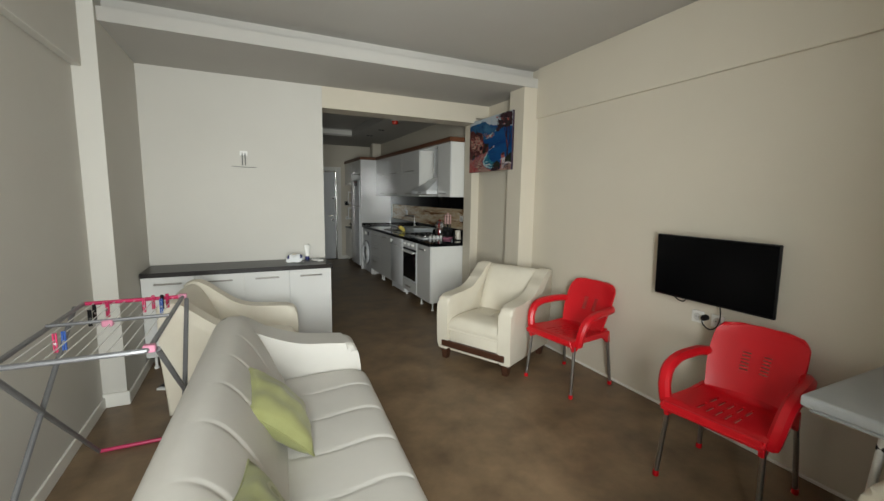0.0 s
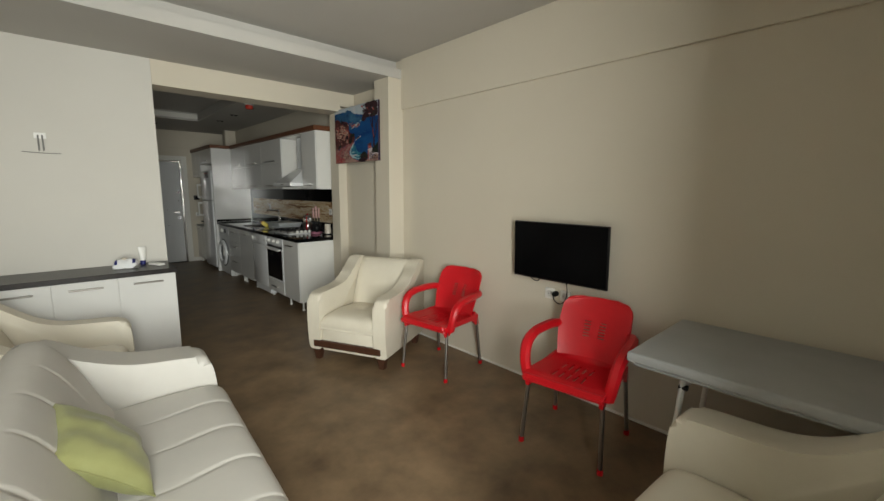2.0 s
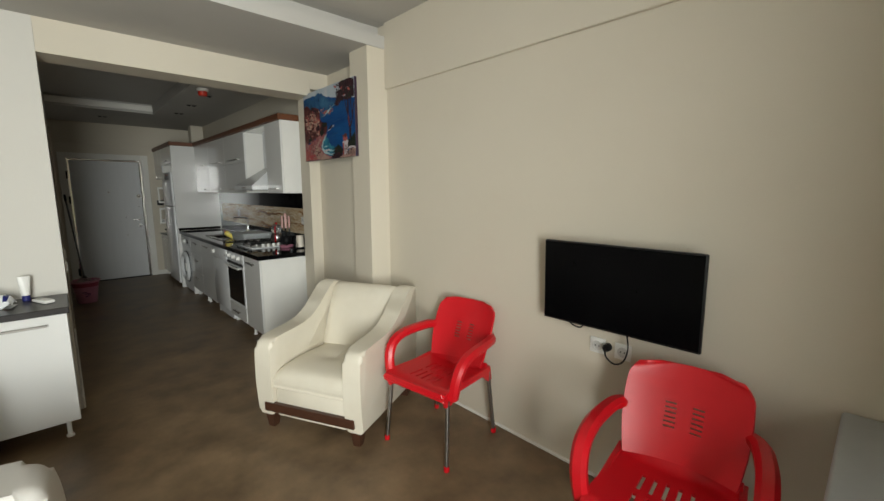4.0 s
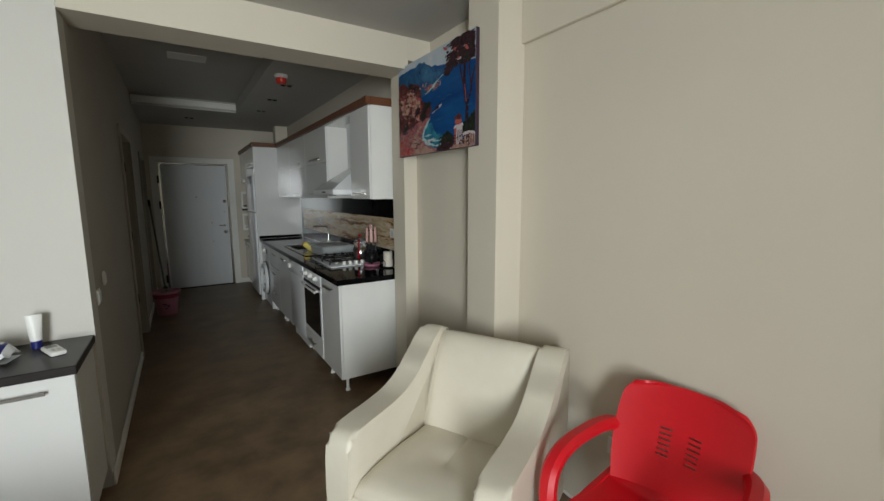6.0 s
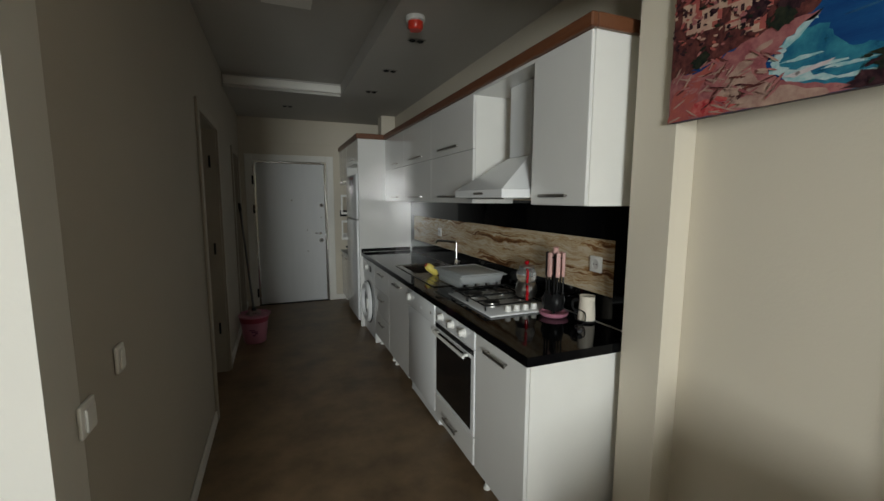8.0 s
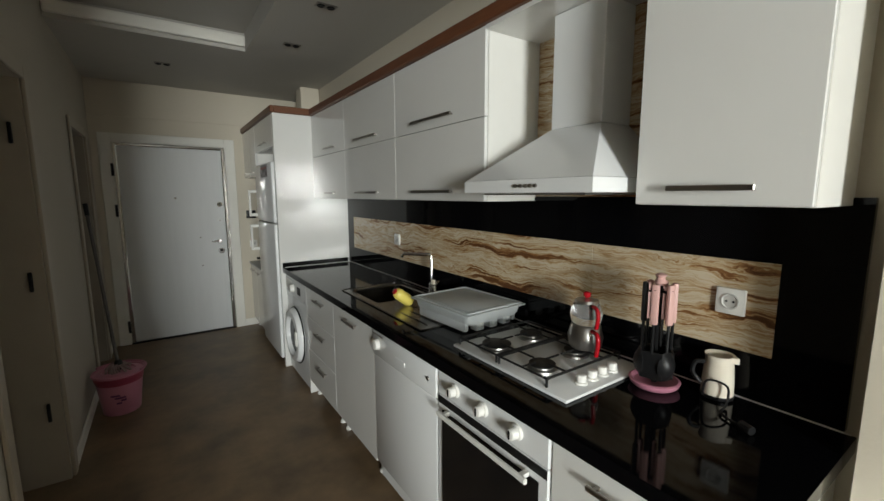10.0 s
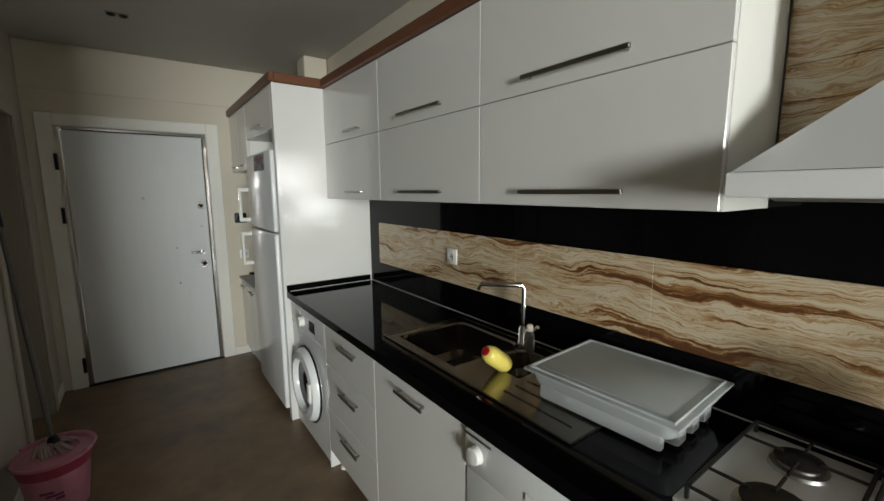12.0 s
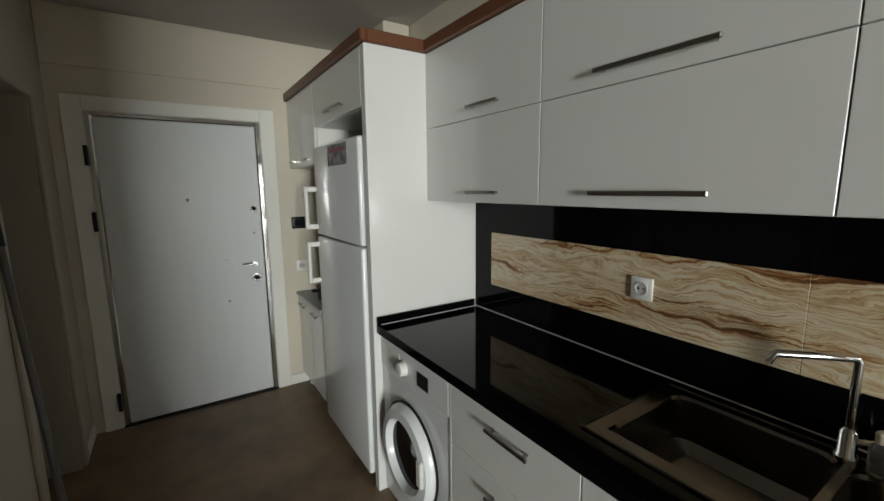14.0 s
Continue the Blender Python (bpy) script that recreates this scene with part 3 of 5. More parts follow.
box(bm, 2.295 - UX, 2.325 - UX, 8.70 - 5.28, 10.20 - 5.28, U1 + .001, U1 + .058, bev=0.006)
box(bm, 2.325 - UX, 0.012, 8.70 - 5.28, 8.73 - 5.28, U1 + .001, U1 + .058, bev=0.006)
part("tall_unit_moulding", bm, CROWN, cr)
hb = thing("hood_bridge", pose(UX, 5.70, 0), "white panel bridging the gap over the hood", "cabinet")
part("panel", bx(0.0, KX - UX - .016, 0.001, 0.675, 2.19, U1), GLOSS, hb)

# cooker hood
hd = thing("cooker_hood", pose(0, 0, 0), "white pyramid cooker hood with a square chimney", "cooker hood")
bm = B()
HY0, HY1, HX = 5.735, 6.315, 2.485
prism(bm, ((HX, HY0), (KX - .02, HY0), (KX - .02, HY1), (HX, HY1)), "z", 1.535, 1.58, 0.002, 1)
part("rim", bm, APPL, hd)
bm = B()
lo = [bm.verts.new(p) for p in ((HX + .005, HY0 + .005, 1.581), (KX - .02, HY0 + .005, 1.581), (KX - .02, HY1 - .005, 1.581), (HX + .005, HY1 - .005, 1.581))]
hi = [bm.verts.new(p) for p in ((2.765, 5.915, 1.775), (KX - .02, 5.915, 1.775), (KX - .02, 6.135, 1.775), (2.765, 6.135, 1.775))]
bm.faces.new(lo)
bm.faces.new(hi)
for i in range(4):
    bm.faces.new((lo[i], lo[(i + 1) % 4], hi[(i + 1) % 4], hi[i]))
part("canopy", bm, APPL, hd)
part("chimney", bx(2.765, KX - .02, 5.915, 6.135, 1.776, 2.188, bev=0.003), APPL, hd)
part("filter", bx(HX + .05, KX - .08, HY0 + .06, HY1 - .06, 1.528, 1.534), ALU, hd)
for k in range(5):
    bm = B()
    lathe(bm, ((0.007, HX), (0.006, HX - .006)), (0, 6.035 - k * .022, 1.558), 10, "x")
    part("button", bm, HANDLE, hd)

# tall panel, fridge and the units round it
tp = thing("tall_panel", pose(2.315, 8.715, 0), "tall glossy white side panel of the fridge housing", "cabinet")
part("panel", bx(0, KX - 2.315, 0.004, 0.05, 0.0, U1, bev=0.002), GLOSS, tp)
unit("fridge_cabinet", 8.768, 9.53, 1.94, U1, 2.315, ((8.768, 9.53, 1.94, U1, 8.99, 9.25, 1.99),), "white cabinet above the refrigerator")
unit("corner_wall_cabinet", 9.535, 10.205, 1.72, U1, 2.315, ((9.535, 9.87, 1.72, U1, 9.66, 9.76, 1.76), (9.87, 10.205, 1.72, U1, 9.99, 10.09, 1.76)), "white wall cabinet beside the entrance")
unit("low_cabinet", 9.58, 10.195, 0.10, 0.74, 2.315, ((9.58, 9.885, 0.10, 0.74, 9.66, 9.80, 0.69), (9.885, 10.195, 0.10, 0.74, 9.97, 10.11, 0.69)), "white low cabinet beside the refrigerator", (9.62, 10.15))
lt = thing("low_worktop", pose(2.30, 9.575, 0), "grey stone top of the low cabinet", "worktop")
part("slab", bx(0, KX - 2.30, 0, 0.63, 0.741, 0.765, bev=0.003), TABLE, lt)
fr = thing("refrigerator", pose(2.295, 8.785, 0), "tall white two-door refrigerator with bracket handles", "refrigerator")
part("body", bx(0.06, 0.60, 0, 0.73, 0.04, 1.815, bev=0.01, seg=2), APPL, fr)
for z0, z1, h0, h1 in ((0.06, 1.275, 0.98, 1.24), (1.285, 1.815, 1.32, 1.58)):
    dd = part("door", bx(0.0, 0.055, 0.0, 0.73, z0, z1, bev=0.014, seg=3), APPL, fr, smooth=True)
    bm = B()
    box(bm, -0.075, -0.055, 0.69, 0.722, h0, h1, bev=0.005)
    box(bm, -0.056, 0.002, 0.69, 0.722, h0, h0 + .03, bev=0.004)
    box(bm, -0.056, 0.002, 0.69, 0.722, h1 - .03, h1, bev=0.004)
    part("handle", bm, WHITEP, dd, "white plastic bracket handle")
part("foot", bx(0.08, 0.55, 0.03, 0.70, 0.0, 0.04), BLACKP, fr)
st = thing("fridge_sticker", pose(2.2935, 8.93, 1.69), "faded grey and red paper label on the fridge", "sticker")
part("paper", bx(-0.0005, 0.001, 0.0, 0.30, 0.0, 0.11), mat("label_print", (0.34, 0.32, 0.33), 0.5, color2=(0.10, 0.08, 0.09), scale=22, amount=0.2), st)
part("print_bar", bx(-0.0012, -0.0006, 0.02, 0.28, 0.07, 0.09), mat("label_red", (0.30, 0.09, 0.08), 0.5), st)

# washing machine
wm = thing("washing_machine", pose(2.35, 8.112, 0), "white front-loading washing machine under the worktop", "washing machine")
part("body", bx(0.02, 0.56, 0, 0.598, 0.0, 0.845, bev=0.008, seg=2), APPL, wm)
part("control_panel", bx(0.0, 0.02, 0.0, 0.598, 0.70, 0.845, bev=0.006, seg=2), APPL, wm)
part("front", bx(0.004, 0.02, 0.0, 0.598, 0.02, 0.698, bev=0.006, seg=2), APPL, wm)
part("display", bx(-0.002, 0.001, 0.15, 0.24, 0.735, 0.80), BLACKP, wm, "black display")
part("drawer", bx(-0.003, 0.001, 0.40, 0.585, 0.73, 0.82, bev=0.004), WHITEP, wm)
bm = B()
lathe(bm, ((0.034, 0.0), (0.030, -0.03), (0.024, -0.032)), (0, 0.36, 0.765), 18, "x")
part("dial", bm, WHITEP, wm, smooth=True)
bm = B()
lathe(bm, ((0.225, 0.003), (0.225, -0.02), (0.205, -0.045), (0.165, -0.05), (0.15, -0.02), (0.15, 0.003)), (0, 0.31, 0.38), 40, "x", cap=False)
dw = part("door_ring", bm, APPL, wm, smooth=True)
bm = B()
lathe(bm, ((0.152, -0.018), (0.10, -0.008), (0.0001, 0.0)), (0, 0.31, 0.38), 32, "x", cap=False)
part("porthole", bm, OVENGLASS, dw, "dark glass porthole", smooth=True)
bm = B()
tube(bm, arc((-0.006, 0.31, 0.38), 0.232, 0, 352, 40, "yz"), 0.006, 6)
part("gasket", bm, BLACKP, dw)
part("grip", bx(-0.062, -0.046, 0.12, 0.16, 0.34, 0.46, bev=0.006), WHITEP, dw)

# dishwasher
dish = thing("dishwasher", pose(2.345, 6.305, 0), "white freestanding dishwasher under the worktop", "dishwasher")
part("body", bx(0.03, 0.59, 0, 0.59, 0.03, 0.855, bev=0.004), APPL, dish)
part("door", bx(0.0, 0.03, 0.002, 0.588, 0.13, 0.72, bev=0.008, seg=2), APPL, dish, smooth=True)
cp = part("control_panel", bx(-0.006, 0.03, 0.002, 0.588, 0.722, 0.855, bev=0.01, seg=2), APPL, dish, smooth=True)
bm = B()
lathe(bm, ((0.028, -0.006), (0.026, -0.026), (0.02, -0.028)), (0, 0.53, 0.79), 16, "x")
part("dial", bm, WHITEP, cp, smooth=True)
part("grip_recess", bx(-0.010, -0.005, 0.25, 0.34, 0.765, 0.79, bev=0.003), APPL, cp)
part("print_bar", bx(-0.0075, -0.0055, 0.47, 0.585, 0.835, 0.842), HANDLE, cp)
bm = B()
lathe(bm, ((0.010, -0.006), (0.009, -0.010)), (0, 0.06, 0.79), 12, "x")
part("button", bm, HANDLE, cp)
part("plinth", bx(0.05, 0.08, 0.01, 0.58, 0.03, 0.125), APPL, dish)
for fy in (0.05, 0.54):
    bm = B()
    lathe(bm, ((0.022, 0.0), (0.022, 0.01), (0.012, 0.014), (0.012, 0.031)), (0.09, fy, 0), 10)
    part("foot", bm, WHITEP, dish)

# oven
ov = thing("built_in_oven", pose(2.345, 5.733, 0), "white built-in oven with a black glass door", "oven")
part("body", bx(0.022, 0.58, 0.002, 0.566, 0.11, 0.86), CARCASS, ov)
pn = part("control_panel", bx(0.0, 0.022, 0.002, 0.566, 0.755, 0.86, bev=0.004), APPL, ov)
for fy in (0.13, 0.29, 0.45):
    bm = B()
    lathe(bm, ((0.026, 0.0), (0.024, -0.008), (0.019, -0.010), (0.017, -0.032), (0.013, -0.034)), (0, fy, 0.81), 18, "x")
    kn = part("knob", bm, WHITEP, pn, smooth=True)
    part("pointer", bx(-0.036, -0.0335, fy - .004, fy + .004, 0.796, 0.824, bev=0.001), BLACKP, kn, "dark pointer line")
od = part("door", bx(0.0, 0.022, 0.002, 0.566, 0.275, 0.752, bev=0.004), APPL, ov)
part("vent_gap", bx(-0.002, 0.001, 0.006, 0.562, 0.722, 0.750), BLACKP, od, "black cooling gap")
part("glass", bx(-0.005, -0.0005, 0.035, 0.533, 0.305, 0.70, bev=0.002), OVENGLASS, od, "black oven glass")
bm = B()
box(bm, -0.045, -0.030, 0.05, 0.52, 0.695, 0.715, bev=0.005)
for fy in (0.08, 0.49):
    box(bm, -0.031, -0.004, fy - .008, fy + .008, 0.698, 0.712)
part("handle", bm, WHITEP, od, "white bar handle")
wd = part("warming_drawer", bx(0.0, 0.022, 0.002, 0.566, 0.115, 0.27, bev=0.003), GLOSS, ov)
bar_handle(wd, 0.0, 0.19, 0.38, 0.195)

# hob
hob = thing("gas_hob", pose(2.455, 5.77, CT), "white enamel gas hob with four burners and black grates", "hob")
part("plate", bx(0, 0.43, 0, 0.58, 0.0005, 0.012, bev=0.004, seg=2), APPL, hob, smooth=True)
for bxx, byy, br in ((0.115, 0.20, 0.05), (0.115, 0.44, 0.062), (0.32, 0.22, 0.045), (0.32, 0.45, 0.05)):
    bm = B()
    lathe(bm, ((br * 1.15, 0.012), (br * 1.1, 0.02), (br * .8, 0.022), (br * .78, 0.03)), (bxx, byy, 0), 22)
    bn = part("burner", bm, ALU, hob, smooth=True)
    bm = B()
    lathe(bm, ((br * .92, 0.0305), (br * .94, 0.035), (br * .8, 0.038)), (bxx, byy, 0), 22)
    part("burner_cap", bm, IRON, bn, smooth=True)
for gy in (0.095, 0.335):
    bm = B()
    w = 0.225
    gz = 0.040
    tube(bm, [(0.02, gy, gz), (0.415, gy, gz), (0.415, gy + w, gz), (0.02, gy + w, gz)], 0.005, 6, closed=True)
    for cx in (0.115, 0.32):
        for dx, dy in ((1, 0), (-1, 0), (0, 1), (0, -1)):
            c = Vector((cx, gy + w / 2, gz))
            e = Vector((0.095 * dx, w / 2 * dy, 0))
            tube(bm, [c + e * 0.3, c + e], 0.004, 6)
    for fx in (0.02, 0.415):
        for fy in (gy, gy + w):
            tube(bm, [(fx, fy, gz), (fx, fy, 0.012)], 0.005, 6)
    part("grate", bm, IRON, hob, "black wire pan support")
for k in range(4):
    bm = B()
    lathe(bm, ((0.021, 0.012), (0.021, 0.018), (0.017, 0.02), (0.016, 0.042), (0.012, 0.044)), (0.135 + k * .056, 0.05, 0), 16)
    part("knob", bm, WHITEP, hob, smooth=True)

# sink
sk = thing("kitchen_sink", pose(SX0, SY0, CT), "stainless steel inset sink with a bowl, half bowl and drainer", "sink")
sw, sl = SX1 - SX0, SY1 - SY0
def bowl(name, x0, x1, y0, y1, depth):
    bm = B()
    def ringpts(ins, z, rr):
        pts = []
        for cx, cy, a0 in ((x1 - ins - rr, y1 - ins - rr, 0), (x0 + ins + rr, y1 - ins - rr, 90), (x0 + ins + rr, y0 + ins + rr, 180), (x1 - ins - rr, y0 + ins + rr, 270)):
            pts += arc((cx, cy, z), rr, a0, a0 + 90, 5, "xy")
        return pts
    rs = [[bm.verts.new(p) for p in ringpts(i, z, r)] for i, z, r in ((0, 0.0035, 0.05), (0.008, -0.004, 0.048), (0.014, -depth + .03, 0.045), (0.045, -depth, 0.03))]
    for a, b in zip(rs, rs[1:]):
        for k in range(len(a)):
            bm.faces.new((a[k], a[(k + 1) % len(a)], b[(k + 1) % len(a)], b[k]))
    bm.faces.new(rs[-1])
    return part(name, bm, SINK, sk, smooth=True)


bowl("bowl", 0.05, 0.41, 0.55, 0.95, 0.16)
bowl("half_bowl", 0.17, 0.39, 0.34, 0.53, 0.10)
bm = B()
for x0, x1, y0, y1 in ((0, sw, 0, 0.34), (0, sw, 0.53, 0.55), (0, sw, 0.95, sl), (0, 0.05, 0.55, 0.95), (0.41, sw, 0.55, 0.95), (0, 0.17, 0.34, 0.53), (0.39, sw, 0.34, 0.53)):
    box(bm, x0, x1, y0, y1, 0.0005, 0.0035)
part("deck", bm, SINK, sk)
bm = B()
tube(bm, [(0.004, 0.004, 0.004), (sw - .004, 0.004, 0.004), (sw - .004, sl - .004, 0.004), (0.004, sl - .004, 0.004)], 0.004, 6, closed=True)
for k in range(6):
    tube(bm, [(0.07 + k * .055, 0.05, 0.003), (0.07 + k * .055, 0.31, 0.003)], 0.004, 6)
part("drainer_rib", bm, SINK, sk)
bm = B()
lathe(bm, ((0.04, -0.158), (0.035, -0.155), (0.02, -0.157)), (0.23, 0.75, 0), 18)
part("drain", bm, CHROME, sk)
tap = thing("kitchen_tap", pose(2.862, 7.145, CT + 0.001), "chrome swan-neck kitchen tap with a side lever", "tap")
bm = B()
lathe(bm, ((0.024, 0.0), (0.024, 0.012), (0.019, 0.018), (0.019, 0.07), (0.012, 0.08)), (0, 0, 0), 16)
part("base", bm, CHROME, tap, smooth=True)
bm = B()
tube(bm, [(0, 0, 0.06), (0, 0, 0.245), (-0.006, 0.004, 0.255), (-0.13, 0.12, 0.258), (-0.14, 0.13, 0.235)], 0.010, 10)
part("spout", bm, CHROME, tap, smooth=True)
bm = B()
tube(bm, [(0, -0.015, 0.05), (0, -0.045, 0.06), (-0.01, -0.085, 0.10)], 0.008, 8)
part("lever", bm, CHROME, tap, smooth=True)


# ---- living room ----
def armchair(m, label, leather):
    a = thing("armchair", m, label, "armchair", "cream armchairs")
    part("base", bx(-0.36, 0.366, -0.262, 0.262, 0.09, 0.30, bev=0.02, seg=2), leather, a, smooth=True)
    line = smooth_line([(0.378, 0.10), (0.395, 0.30), (0.392, 0.51), (0.368, 0.582), (0.30, 0.604), (0.11, 0.616), (0.0, 0.634), (-0.09, 0.675), (-0.18, 0.742), (-0.27, 0.812), (-0.35, 0.840), (-0.415, 0.81)], 4)
    pts = [(p.x, p.y) for p in [Vector((q[0], q[1])) for q in line]] + [(-0.41, 0.5), (-0.385, 0.10)]
    for y0, y1 in ((-0.385, -0.265), (0.265, 0.385)):
        bm = B()
        prism(bm, pts, "y", y0, y1, 0.036, 4)
        part("arm", bm, leather, a, smooth=True)

    loop = closed_line([(-0.135, 0.37), (-0.150, 0.50), (-0.205, 0.65), (-0.268, 0.775), (-0.315, 0.822), (-0.365, 0.826), (-0.40, 0.78), (-0.40, 0.56), (-0.385, 0.36)])

    def back(u, k):
        p, e = loop[k], 1 - abs(2 * u - 1) ** 9
        front = 0.03 * (1 - e) if p[0] > -0.33 else 0
        return (p[0] - front, -0.268 + 0.536 * u, p[1] - 0.010 * (1 - e))
    bm = B()
    loft(bm, back, 22, len(loop))
    part("backrest", bm, leather, a, smooth=True)

    loop2 = closed_line([(-0.17, 0.40), (-0.05, 0.418), (0.12, 0.428), (0.27, 0.424), (0.345, 0.405), (0.375, 0.36), (0.375, 0.31), (0.33, 0.285), (-0.16, 0.285)], 6)

    def seat(u, k):
        x, z = loop2[k]
        y = -0.262 + 0.524 * u
        if z > 0.36:
            e = abs(2 * u - 1)
            z -= 0.030 * e ** 8 + 0.014 * math.exp(-((x - 0.09) ** 2 + y * y * 0.5) / 0.004) + 0.010 * math.exp(-(y / 0.012) ** 2) * (1 if x < 0.10 else 0)
        return (x, y, z)
    bm = B()
    loft(bm, seat, 40, len(loop2))
    part("seat_cushion", bm, leather, a, smooth=True)
    for sy in (-1, 1):
        bm = B()
        tube(bm, [(x - 0.016, sy * 0.255, z) for x, z in ((-0.148, 0.46), (-0.175, 0.56), (-0.21, 0.65), (-0.272, 0.765))], 0.0035, 5)
        part("seam", bm, SEAM, a)
    part("trim_strip", bx(0.364, 0.395, -0.33, 0.33, 0.130, 0.188, bev=0.003), DARKWOOD, a, "dark wood strip")
    for fx in (-0.33, 0.33):
        for fy in (-0.32, 0.32):
            bm = B()
            lo = [bm.verts.new((fx + sx * .022, fy + sy * .022, 0)) for sx, sy in ((-1, -1), (1, -1), (1, 1), (-1, 1))]
            hi = [bm.verts.new((fx + sx * .034, fy + sy * .034, 0.10)) for sx, sy in ((-1, -1), (1, -1), (1, 1), (-1, 1))]
            bm.faces.new(lo)
            bm.faces.new(hi)
            for i in range(4):
                bm.faces.new((lo[i], lo[(i + 1) % 4], hi[(i + 1) % 4], hi[i]))
            part("leg", bm, DARKWOOD, a, "dark wooden block foot")
    return a


ac = armchair(pose(2.335, 3.685, 0, 0, 0, 207), "cream leather armchair with curved arms and dark wood trim", LEATHER)
ac2 = copy_thing(ac, pose(0.17, 3.73, 0, 0, 0, -6))
ac2["label"] = "cream leather armchair standing in front of the white sideboard"
ac3 = copy_thing(ac, pose(1.695, 0.64, 0, 0, 0, 86.5) @ Matrix.Diagonal((1, 1.35, 1, 1)))
ac3["label"] = "wide cream leather armchair in the shade beside the grey table"

# sofa, facing +x
so = thing("sofa", pose(0.40, 2.195, 0, 0, 0, -3.6), "white leather sofa bed with channel-stitched seat and back", "sofa")
SL = 0.86


def channel(y, n, depth):
    k = (y + SL) / (2 * SL) * n
    f = k - math.floor(k)
    return -depth * math.exp(-(min(f, 1 - f) * (2 * SL / n) / 0.011) ** 2)


SEATLOOP = closed_line([(-0.14, 0.365), (0.0, 0.392), (0.2, 0.402), (0.36, 0.398), (0.44, 0.372), (0.468, 0.315), (0.455, 0.26), (0.40, 0.245), (-0.14, 0.245)], 8)
BACKLOOP = closed_line([(-0.055, 0.35), (-0.075, 0.47), (-0.135, 0.62), (-0.205, 0.75), (-0.265, 0.806), (-0.335, 0.806), (-0.395, 0.755), (-0.412, 0.60), (-0.40, 0.30)], 8)


def sofa_seat(u, k):
    x, z = SEATLOOP[k]
    y = -SL + 2 * SL * u
    if z > 0.30:
        e = abs(2 * u - 1)
        hump = 0.0035 * math.sin(math.pi * ((y + SL) / (2 * SL) * 6 % 1)) ** 0.5
        z += hump + channel(y + 0.022 * math.sin(x * 13), 6, 0.0045) - 0.03 * e ** 30
    return (x, y, z)


bm = B()
loft(bm, sofa_seat, 330, len(SEATLOOP))
part("seat_cushion", bm, SOFA, so, "white leather with stitched channels", smooth=True)


def sofa_back(u, k):
    x, z = BACKLOOP[k]
    y = -SL - 0.02 + (2 * SL + 0.04) * u
    e = abs(2 * u - 1)
    if x > -0.33:
        h = (z - 0.35) / 0.46
        fade = max(0, math.sin(math.pi * min(1, max(0, (h - 0.35) / 0.72))))
        g = channel(y + 0.10 * (h - 0.5) ** 2 + 0.05 * h, 6, 0.007) * fade
        x += 0.8 * g
        z += 0.45 * g
    return (x - (0.05 * e ** 26 if x > -0.33 else -0.02 * e ** 26), y, z - 0.035 * e ** 26 * (1 if z > 0.5 else 0))


bm = B()
loft(bm, sofa_back, 300, len(BACKLOOP))
part("backrest", bm, SOFA, so, smooth=True)
part("frame", bx(-0.42, 0.42, -SL, SL, 0.07, 0.29, bev=0.02, seg=2), SOFA, so, smooth=True)
line = smooth_line([(0.42, 0.07), (0.435, 0.30), (0.42, 0.47), (0.38, 0.545), (0.27, 0.565), (0.05, 0.59), (-0.14, 0.66), (-0.26, 0.73), (-0.36, 0.74), (-0.44, 0.60)], 4)
pts = [(p.x, p.y) for p in line] + [(-0.45, 0.07)]
for y0, y1 in ((-SL - 0.225, -SL - 0.004), (SL + 0.004, SL + 0.225)):
    bm = B()
    prism(bm, pts, "y", y0, y1, 0.05, 4)
    part("arm", bm, SOFA, so, smooth=True)
for fx in (-0.38, 0.36):
    for fy in (-0.98, 0.98):
        part("leg", bx(fx - .03, fx + .03, fy - .03, fy + .03, 0, 0.075, bev=0.004), DARKWOOD, so)


def leaning(c, a, n):
    """A cushion sloping from the sofa back down to the seat: a runs along its top edge, n out of its face."""
    a, nn = Vector(a).normalized(), Vector(n)
    nn = (nn - a * nn.dot(a)).normalized()
    b = nn.cross(a)
    return Matrix(((a.x, b.x, nn.x, c[0]), (a.y, b.y, nn.y, c[1]), (a.z, b.z, nn.z, c[2]), (0, 0, 0, 1)))


def cushion(m, label):
    c = thing("cushion", m, label, "cushion", "green cushions")
    for s in (1, -1):
        def f(u, v, s=s):
            a, b = 2 * u - 1, 2 * v - 1
            pinch = 1 - 0.10 * (1 - abs(a) ** 2) * abs(b) ** 3
            pinch2 = 1 - 0.10 * (1 - abs(b) ** 2) * abs(a) ** 3
            h = 0.075 * ((1 - a * a) * (1 - b * b)) ** 0.42
            fold = 0.008 * math.sin(7 * a + 3 * b) * math.sin(5 * b - 2 * a) * (1 - a * a)
            return (0.188 * a * pinch2, 0.188 * b * pinch, s * max(0.0005, h + fold))
        bm = B()
        sheet(bm, f, 22, 22)
        part("cover", bm, GREEN, c, smooth=True)
    bm = B()
    edge = [(0.188 * a * (1 - 0.10 * (1 - b * b) * abs(a) ** 3), 0.188 * b * (1 - 0.10 * (1 - a * a) * abs(b) ** 3), 0)
            for a, b in [(t, -1) for t in np.linspace(-1, .9, 16)] + [(1, t) for t in np.linspace(-1, .9, 16)] + [(t, 1) for t in np.linspace(1, -.9, 16)] + [(-1, t) for t in np.linspace(1, -.9, 16)]]
    tube(bm, edge, 0.004, 5, closed=True)
    part("piping", bm, GREEN, c, smooth=True)
    return c


cushion(leaning((0.335, 2.33, 0.560), (-0.03, 0.985, 0.14), (0.73, -0.07, 0.67)), "lime green satin cushion leaning on the sofa back")
